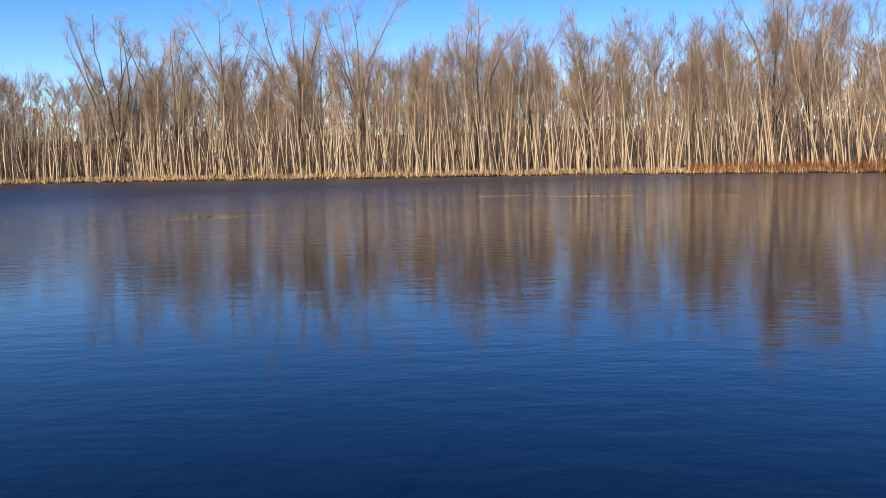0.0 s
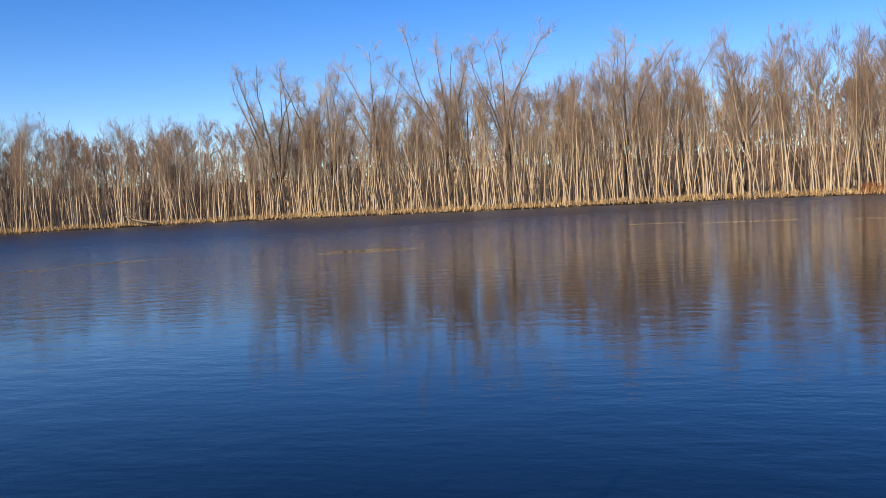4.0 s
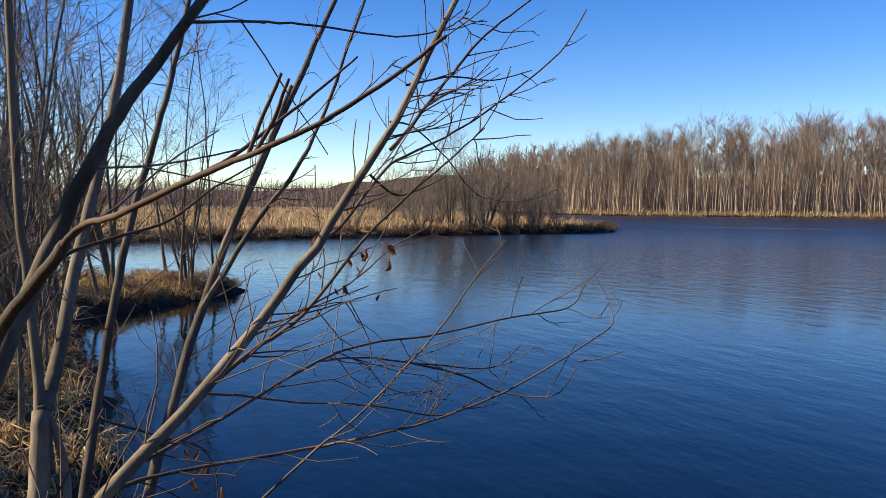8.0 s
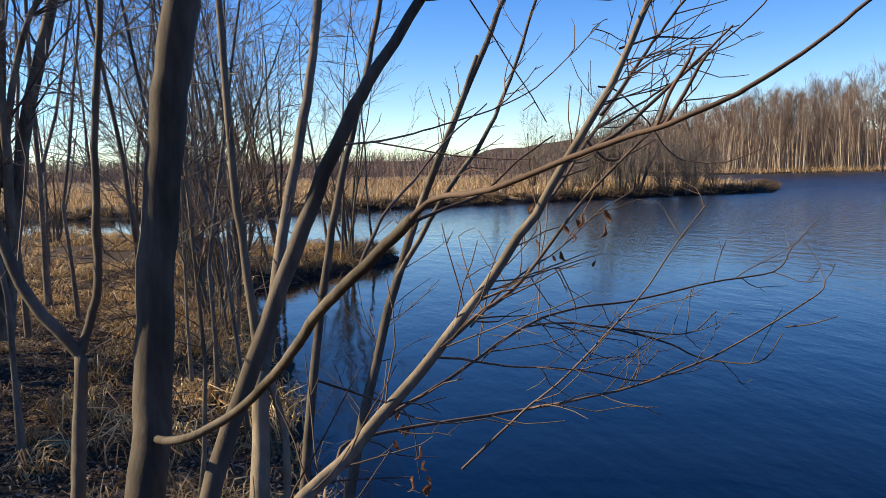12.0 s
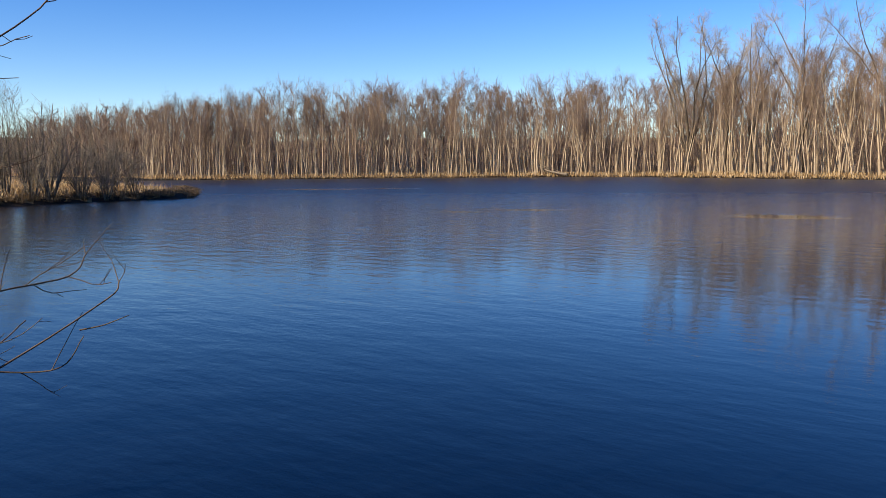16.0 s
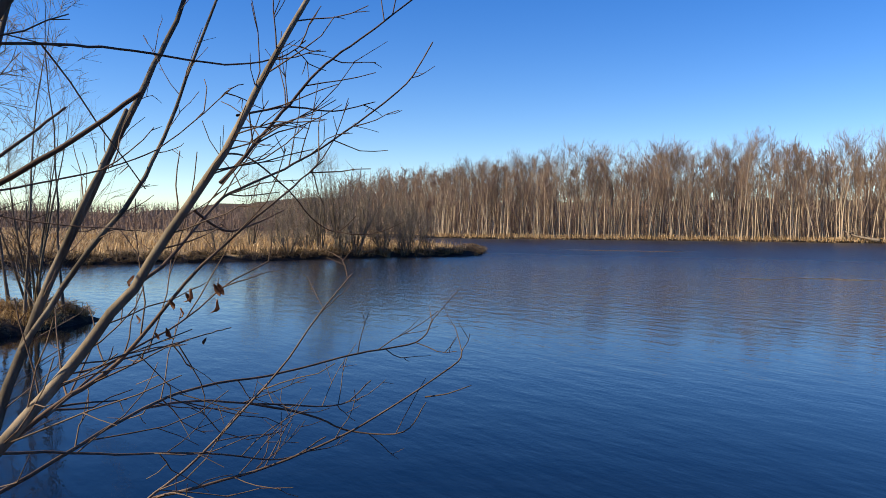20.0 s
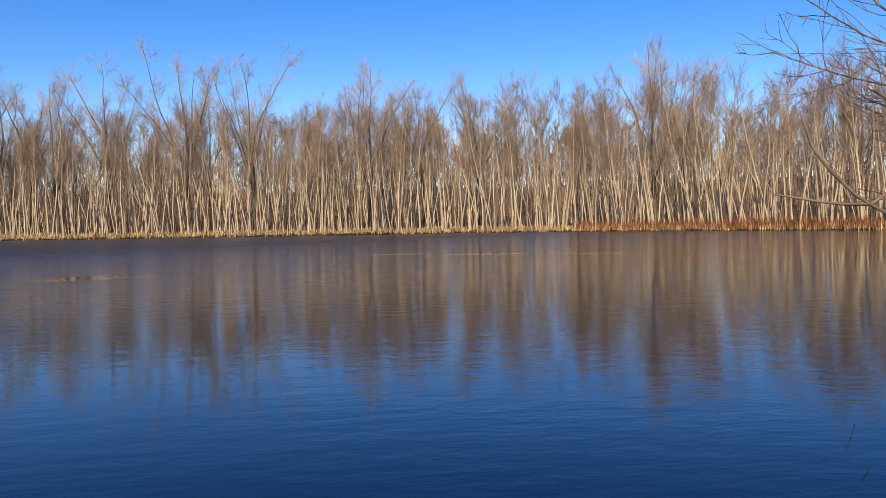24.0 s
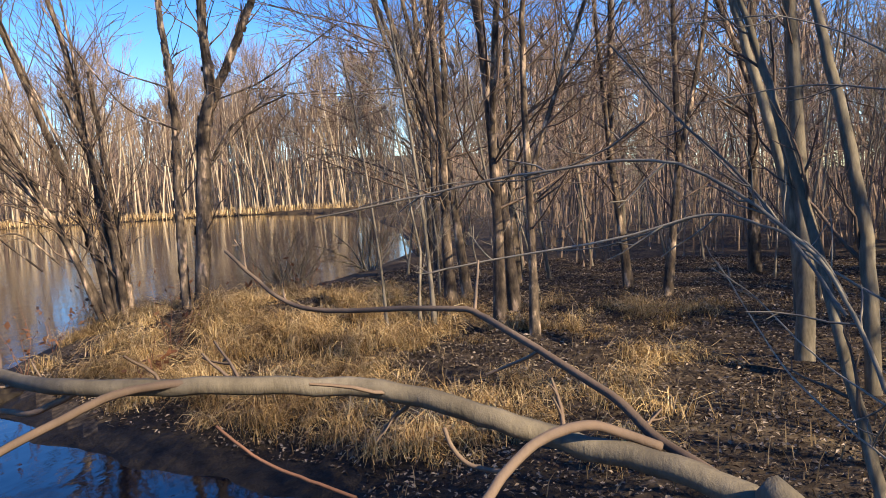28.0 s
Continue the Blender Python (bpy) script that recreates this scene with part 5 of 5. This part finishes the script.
def plant(name, label, category, group, kind_meshes, k, x, y, turn_, size):
    ob = thing(name, label, category, group)
    ob.matrix_world = pose(x, y, stand(x, y) - 0.04, 0, 0, turn_) @ Matrix.Scale(size, 4)
    part("trunk", kind_meshes[k][0], ob)
    part("crown", kind_meshes[k][1], ob)
    return ob


BIRCH_LABEL = "river birch with peeling orange-brown bark among leaf litter"
for k, x, y, turn_, size in [(0, 9.3, 4.2, 20, 1.0), (1, 8.5, 3.3, 140, 0.95), (2, 9.9, 3.6, 260, 1.05), (0, 10.8, 4.6, 80, 1.0), (1, 8.0, 2.75, 200, 0.7), (2, 12.4, 4.4, 320, 1.0), (1, 13.8, 6.4, 30, 1.1), (0, 12.0, 2.6, 100, 0.95)]:
    plant("river_birch", BIRCH_LABEL, "tree", "river birches", BIRCHES, k, x, y, turn_, size)
nr = np.random.default_rng(31)
spread = []
while len(spread) < 36:
    a, r = radians(nr.uniform(62, 118)), nr.uniform(10, 42)
    x, y = r * math.sin(a), r * math.cos(a)
    if shore_distance(np.array([x]), np.array([y]))[0] > 1.0 and all(math.hypot(x - u, y - w) > 1.3 for u, w in spread):
        spread.append((x, y))
for n, (x, y) in enumerate(spread):
    kinds = (MAPLES, BIRCHES)[n % 4 == 3]
    plant("forest_tree", "slim bare tree standing on the shaded forest floor", "tree", "trees of the right bank", kinds, n % 3, x, y, nr.uniform(0, 360), nr.uniform(0.85, 1.25))
spread = []
while len(spread) < 80:
    a, r = radians(nr.uniform(60, 108)), nr.uniform(8.5, 32)
    x, y = r * math.sin(a), r * math.cos(a)
    if shore_distance(np.array([x]), np.array([y]))[0] > 0.5:
        spread.append((x, y))
for n, (x, y) in enumerate(spread):
    plant("understory_sapling", "thin bare sapling on the forest floor", "sapling", "saplings of the right bank", SAPLINGS, n % 4, x, y, nr.uniform(0, 360), nr.uniform(0.6, 1.1))
# trees never in view, placed so that their shadows fall across the banks
for n, (x, y) in enumerate([(0.8, -9.5), (7.6, -8.6), (3.4, -13), (-8.5, -12.6), (10.4, -6.2), (-13.5, -13)]):
    plant("shade_tree", "slim unseen bare tree set behind the camera for its shadow", "tree", "trees of the bank behind", MAPLES, n % 3, x, y, 47 * n, 0.9 + 0.05 * (n % 5))

for n, (x, y, size) in enumerate([(5.8, -5.0, 1.3), (3.4, -7.4, 1.3)]):
    plant("shade_tree", "sturdy unseen bare tree set behind the camera for its shadow", "tree", "trees of the bank behind", BIRCHES, n % 3, x, y, 59 * n, size)

# more unseen trees, for shadow stripes on the point and both banks
for n, (x, y, size) in enumerate([(7.7, -4.6, 0.9), (3.4, -3.6, 0.8), (4.4, -4.6, 0.9), (-5.4, -5.6, 0.9), (9.6, -4.4, 1.1), (12.6, -4.6, 1.1), (15.6, -4.0, 1.2), (20.0, -4.6, 1.2), (-7.4, -5.8, 1.0), (-8.8, -7.4, 1.1), (-10.6, -8.4, 1.1)]):
    plant("shade_tree", "slim unseen bare tree set behind the camera for its shadow", "tree", "trees of the bank behind", (MAPLES, BIRCHES)[n % 3 == 0], n % 3, x, y, 47 * n, size)

# left bank: maples and alder clumps out to the spit
for n, (k, x, y, size) in enumerate([(0, -9.6, -4.2, 0.9), (1, -11.5, -3.2, 0.8), (0, -14.5, -4.6, 0.85), (1, -17.0, -2.2, 0.75), (2, -13.2, -1.9, 0.7), (1, -16.2, -6.6, 0.8), (0, -19.6, -4.4, 0.8)]):
    plant("bank_maple", "slim grey bare tree on the leafy bank", "tree", "trees of the left bank", MAPLES, k, x, y, 63 * n, size)

for n, (x, y, size) in enumerate([(-4.6, -0.7, 0.8), (-5.4, -1.6, 0.9), (-6.4, -0.6, 0.8), (-7.6, -1.2, 0.9), (-8.6, -0.7, 0.7), (-6.0, -3.2, 0.9), (-9.8, -2.4, 1.0), (-10.6, -0.9, 0.8), (-7.0, -4.6, 1.0), (-12.0, -2.2, 0.9), (-13.8, -1.4, 0.9), (-5.8, -0.35, 0.6)]):
    plant("bank_sapling", "thin bare sapling on the leafy bank", "sapling", "saplings of the bank", SAPLINGS, n % 4, x, y, 83 * n, size)

for n, (x, y, size) in enumerate([(-4.3, -0.5, 1.2), (-6.6, -0.8, 1.3), (-7.4, -0.5, 1.2), (-8.4, -0.6, 1.3)]):
    plant("bank_shoot", "slender pale shoot with fine twigs on the bank", "sapling", "shoots of the bank", SHOOTS, n % 3, x, y, 101 * n, size)
for n, (x, y, size) in enumerate([(-8.8, -2.6, 1.2), (-11.6, -4.6, 1.3), (-13.0, -4.2, 1.3), (-12.4, -0.9, 1.1), (-14.6, -1.6, 1.2), (-16.4, -4.6, 1.3), (-12.5, -1.4, 1.2), (-13.6, -1.0, 1.3), (-15.6, -0.6, 1.3), (-16.7, 0.8, 1.2), (-17.5, 1.5, 1.1), (-10.6, -0.8, 1.1), (-18.6, 0.6, 1.4), (-14.2, -2.6, 1.4)]):
    plant("bank_sapling", "thin bare sapling on the leafy bank", "sapling", "saplings of the bank", SAPLINGS, n % 4, x, y, 77 * n, size)


def clump(seed, stems, height, spreadness, limbs, twigs, fine=0, least=0.0024, wobble=0.07):
    """A many-stemmed shrub."""
    r = np.random.default_rng(seed)
    st, cr = [], []
    for _ in range(stems):
        a = r.uniform(0, 6.283)
        way = (math.cos(a) * spreadness * r.uniform(0.2, 1), math.sin(a) * spreadness * r.uniform(0.2, 1), 1)
        h = height * r.uniform(0.6, 1.05)
        p = wander(r, (math.cos(a) * 0.12, math.sin(a) * 0.12, 0), way, h, 7, wobble, 0.03)
        radii = np.linspace(0.013 * height ** 0.7, 0.004, 8)
        st.append((p, radii, 5))
        big = sprout(r, p, radii, limbs, h * 0.34, 0.65, 0.05, 3, 3, 0.15, 0.5, 0.12, least)
        cr += big
        for q, rr, _ in big:
            sm = sprout(r, q, rr, twigs, h * 0.15, 0.65, 0.05, 3, 2, 0.15, 0.7, 0.12, least)
            cr += sm
            for a_, b_, _ in sm:
                cr += sprout(r, a_, b_, fine, h * 0.08, 0.6, 0.05, 3, 1, 0.15, 0.7, 0.1, least)
    return [tube(*s) for s in st], tubes(cr)


ALDERS = [([mesh_of("stem", *s, BARK_GREY) for s in st], mesh_of("crown", *cr, TWIG_BROWN)) for st, cr in (clump(900 + k, 7, 5.2 + 0.5 * k, 0.32, 9, 5, 1) for k in range(3))]


def shrub(name, label, group, meshes, x, y, turn_, size):
    ob = thing(name, label, "shrub", group)
    ob.matrix_world = pose(x, y, stand(x, y) - 0.03, 0, 0, turn_) @ Matrix.Scale(size, 4)
    for me_ in meshes[0]:
        part("stem", me_, ob)
    part("crown", meshes[1], ob)


# added shrubs, all out of view: dense enough to shade the banks and inlet
THICKET = [([mesh_of("stem", *s, BARK_GREY) for s in st], mesh_of("crown", *cr, TWIG_BROWN)) for st, cr in [clump(980, 13, 5.0, 0.3, 12, 6, 1, 0.006)]]
for n, (x, y, size) in enumerate([(1.7, -1.3, 0.85), (1.3, -2.1, 1.0), (2.0, -2.8, 1.0), (8.4, -3.4, 0.9), (-6.0, -5.2, 0.8), (-8.2, -5.8, 0.8), (10.6, -3.0, 0.95), (12.4, -3.4, 1.0), (15.0, -2.8, 1.0), (18.0, -3.6, 1.1), (21.5, -4.0, 1.2)]):
    shrub("shade_shrub", "dense unseen shrub added behind the camera to cast shade", "shrubs of the bank", THICKET[0], x, y, 71 * n, size)
for n, (x, y, size) in enumerate([(-16.9, 1.0, 0.75), (-16.0, -0.3, 0.9), (-15.2, -1.9, 0.9), (-17.8, -1.2, 1.0), (-19.8, -3.2, 0.9), (-13.4, -1.6, 0.8), (-21.8, -6.0, 0.8), (-11.4, -1.2, 0.6), (-9.4, -0.9, 0.5)]):
    shrub("alder", "many-stemmed bare alder on the low spit", "alders of the spit", ALDERS[n % 3], x, y, 71 * n, size)

WILLOWS = [([mesh_of("stem", *s, BARK_GREY) for s in st], mesh_of("crown", *cr, TWIG_GREY)) for st, cr in (clump(930 + k, 9 + 3 * (k == 2), (5.6, 5.2, 3.0)[k], (0.22, 0.36, 0.6)[k], 8, 5, 1, 0.006) for k in range(3))]
for k, x, y, size, label in [(0, -45.6, 17.2, 1.0, "tall sparse willow on the island's edge"), (1, -45.0, 19.3, 1.0, "wide many-stemmed willow on the island's edge"), (2, -44.9, 20.9, 1.1, "low rounded willow bush on the island"), (2, -44.9, 22.3, 0.95, "low rounded willow bush on the island"),
                            (2, -45.6, 24.4, 0.85, "small round willow bush near the island tip"), (0, -48.5, 14.0, 0.85, "tall sparse willow on the island's edge"), (1, -49.5, 21, 0.95, "wide many-stemmed willow on the island's edge"), (1, -52, 17, 0.9, "wide many-stemmed willow on the island's edge"), (2, -47.2, 15.2, 0.9, "low rounded willow bush on the island"), (2, -44.6, 18.2, 1.1, "low rounded willow bush on the island"), (2, -46.4, 21.6, 1.2, "low rounded willow bush on the island"), (2, -46.0, 23.2, 1.0, "low rounded willow bush on the island"), (2, -46.6, 19.8, 1.2, "low rounded willow bush on the island"), (2, -43.6, 14.6, 0.9, "low rounded willow bush on the island"), (2, -45.8, 16.4, 1.1, "low rounded willow bush on the island"), (0, -46.2, 18.6, 1.0, "tall sparse willow on the island's edge"), (2, -48.6, 17.6, 1.2, "low rounded willow bush on the island"), (2, -43.0, 10.6, 0.7, "low rounded willow bush on the island"), (2, -48.2, 24.2, 1.1, "low rounded willow bush on the island"), (2, -50.4, 26.0, 1.2, "low rounded willow bush on the island")]:
    shrub("willow_bush", label, "willows of the island", WILLOWS[k], x, y, 53 * x, size)

TANGLE = [([mesh_of("stem", *s, BARK_GREY) for s in st], mesh_of("crown", *cr, TWIG_BROWN)) for st, cr in (clump(960 + k, 13, 1.9 + 0.6 * k, 0.8, 9, 5, 1, 0.003, 0.2) for k in range(2))]
for n, (x, y, size) in enumerate([(15.9, 9.0, 1.1), (13.0, 9.0, 0.7), (17.8, 8.6, 0.9), (12.0, 8.5, 0.6), (20, 8.4, 1.0), (10.6, 7.4, 0.5)]):
    shrub("tangled_shrub", "dark tangled shrub with arching stems by the water", "shrubs of the right shore", TANGLE[n % 2], x, y, 97 * n, size)

# ---- fallen tree on the far shore ----
log = thing("fallen_tree", "bleached fallen tree with bare limbs on the far shore", "fallen tree", "", (-73.2, 110.2, 0.35))
lr = np.random.default_rng(44)
part("trunk", mesh_of("trunk", *tube(smooth_line([(3.2, -0.6, 0.1), (1, -0.2, 0.35), (-1.5, 0.2, 0.8), (-4.2, 0.5, 1.9)], 4), np.linspace(0.22, 0.07, 13), 8), BARK_MAPLE), log)
for k in range(6):
    p = np.array((-4 + 1.1 * k, 0.3 - 0.15 * k, 1.7 - 0.25 * k))
    part("branch", mesh_of("branch", *tube(wander(lr, p, (-0.8, lr.normal(0, 0.4), 0.5), 2.2, 5, 0.12, 0.02), np.linspace(0.06, 0.02, 6), 5), BARK_PALE), log)

# ---- the grassy point, leaf litter, bank grass ----
single("point_grass", mesh_of("point_grass", *tussocks(gr, *land_spots(gr, 360, 5.2, 11.0, 3.7, 10.0, 0.5, 3.4, 2.2), 100, 0.1, 0.34, 0.0024), GRASS_MATTED), "matted tufts of golden dead grass on the point", "grass", "stuff")
single("wood_tussock", mesh_of("wood_tussock", *tussocks(gr, *land_spots(gr, 200, 4.9, 10.5, 1.0, 5, 0.5, 6, 1.3), 75, 0.08, 0.26, 0.0023), GRASS_MATTED), "dull matted grass tufts between fallen leaves", "grass", "stuff")
single("bank_tussock", mesh_of("bank_tussock", *tussocks(gr, *land_spots(gr, 150, -17, -2.6, -6, 0.6, 0.15, 6, 1.1), 60, 0.06, 0.2, 0.0028), GRASS_MATTED), "golden matted tufts among leaves on the left bank", "grass", "stuff")
single("spit_grass", mesh_of("spit_grass", *tussocks(gr, *land_spots(gr, 420, -25, -4, -8, 2.2, 0.1, 1.6, 0.8), 30, 0.12, 0.34, 0.004), GRASS_MATTED), "matted straw tussocks hanging over the spit's edge", "grass", "stuff")
single("spit_straw", mesh_of("spit_straw", *tussocks(gr, *land_spots(gr, 300, -25, -9, -12, 1.5, 0.3, 6, 0.9), 34, 0.1, 0.3, 0.005), GRASS_MATTED), "straw tufts covering the low spit", "grass", "stuff")
single("bank_grass", mesh_of("bank_grass", *blades(gr, *land_spots(gr, 4500, -24, -2, -9, 2.4, 0.12, 5, 1.3), 0.05, 0.16, 0.004, 1.1), GRASS_DULL), "short dull dead grass on the left bank", "grass", "stuff")
single("wood_grass", mesh_of("wood_grass", *blades(gr, *land_spots(gr, 2600, 3, 12, -3, 6, 0.4, 7, 1.1), 0.06, 0.2, 0.004, 0.8), GRASS_DULL), "sparse dead grass among fallen leaves", "grass", "stuff")


def leaves(rng, xs, ys, zs, low, high):
    n = len(xs)
    a = rng.uniform(0, 6.283, n)
    size = rng.uniform(low, high, n)
    up = np.stack([rng.normal(0, 0.45, n), rng.normal(0, 0.45, n), np.ones(n)], -1)
    up /= np.linalg.norm(up, axis=1, keepdims=True)
    u = np.stack([np.cos(a), np.sin(a), np.zeros(n)], -1)
    u -= up * (u * up).sum(1, keepdims=True)
    w = np.cross(up, u)
    c = np.stack([xs, ys, zs + rng.uniform(0.005, 0.03, n)], -1)
    L, W = size[:, None], size[:, None] * 0.55
    v = np.stack([c - u * L, c - w * W + up * L * 0.35, c + u * L, c + w * W + up * L * 0.35], 1).reshape(-1, 3)
    i = np.arange(n) * 4
    return v, np.zeros((0, 4)), np.concatenate([np.stack([i, i + 1, i + 2], -1), np.stack([i, i + 2, i + 3], -1)])


def litter(name, count, x0, x1, y0, y1, lo, hi, label):
    v, q, t_ = leaves(gr, *land_spots(gr, count, x0, x1, y0, y1, lo, hi), 0.009, 0.025)
    single(name, mesh_of(name, v, q, LEAF_LITTER, t_, False), label, "leaf litter", "stuff")


litter("leaf_litter", 90000, 3.2, 16, -2, 8, 0.3, 14, "curled brown and pale leaves covering the forest floor")
litter("bank_litter", 78000, -16, -2.2, -6, 0.6, 0.05, 7, "curled brown leaves covering the left bank")

# ---- dark mud lump at the end of the point ----
bm = bmesh.new()
bmesh.ops.create_icosphere(bm, subdivisions=4, radius=1.0)
for v in bm.verts:
    k = 1 + 0.25 * noise.noise(v.co * 2.3) + 0.1 * noise.noise(v.co * 6.1)
    v.co = Vector((v.co.x * 0.42, v.co.y * 0.26, v.co.z * 0.14)) * k
me = bpy.data.meshes.new("mud_clod")
bm.to_mesh(me)
bm.free()
me.polygons.foreach_set("use_smooth", np.ones(len(me.polygons), bool))
me.materials.append(MUD_AND_SHADE)
ob = single("mud_clod", me, "dark wet mud clod at the tip of the point", "mud")
ob.location, ob.rotation_euler = (5.95, 7.75, 0.03), (0, 0, 0.9)

# ---- dead sticks standing in the shallows off the point ----
kr = np.random.default_rng(77)
for x, y in [(4.2, 6.2), (4.5, 6.6), (3.9, 6.9), (4.9, 6.8), (4.3, 7.4), (3.6, 6.1), (5.0, 7.3), (4.0, 5.5)]:
    p = wander(kr, (0, 0, -0.3), (kr.normal(0, 0.5), kr.normal(0, 0.5), 1), 0.3 + kr.uniform(0.08, 0.3), 5, 0.2, -0.05)
    single("water_stick", mesh_of("water_stick", *tube(p, np.linspace(0.006, 0.002, 6), 5), BARK_BIG), "thin dead stick poking out of the shallow water", "stick", "", "sticks in the shallows").location = (x, y, 0)

# ---- dull grass that hangs over the island's bank ----
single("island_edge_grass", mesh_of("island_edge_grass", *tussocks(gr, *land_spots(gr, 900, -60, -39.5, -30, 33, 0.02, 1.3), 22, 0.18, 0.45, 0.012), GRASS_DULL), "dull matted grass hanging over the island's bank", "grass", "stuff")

# ---- low rose shoots with rust-red leaves on the point ----
hr = np.random.default_rng(91)
for x, y in [(6.2, 7.7), (6.5, 6.0), (7.3, 8.6), (8.3, 8.9), (9.2, 8.3), (9.8, 7.6), (10.6, 7.2), (5.7, 5.6)]:
    ob = thing("rose_shrub", "low rose shoots with a few rust-red leaves", "shrub", "rose shoots on the point", (x, y, stand(x, y) - 0.02))
    rv, rq, base = [], [], 0
    for _ in range(4):
        p = wander(hr, (0, 0, 0), (hr.normal(0, 0.4), hr.normal(0, 0.4), 1), hr.uniform(0.5, 1.0), 6, 0.14, -0.04)
        part("shoot", mesh_of("shoot", *tube(p, np.linspace(0.005, 0.002, 7), 5), TWIG_RED), ob)
        for _ in range(9):
            c = p[int(hr.integers(2, 7))] + hr.normal(0, 0.05, 3)
            u, w = hr.normal(0, 0.022, 3), hr.normal(0, 0.015, 3)
            rv += [c - u, c - w, c + u, c + w]
            rq.append((base, base + 1, base + 2, base + 3))
            base += 4
    tagged(part("leaves", mesh_of("leaves", rv, rq, DRY_LEAF), ob, "small rust-red dead leaves"), kind="stuff")
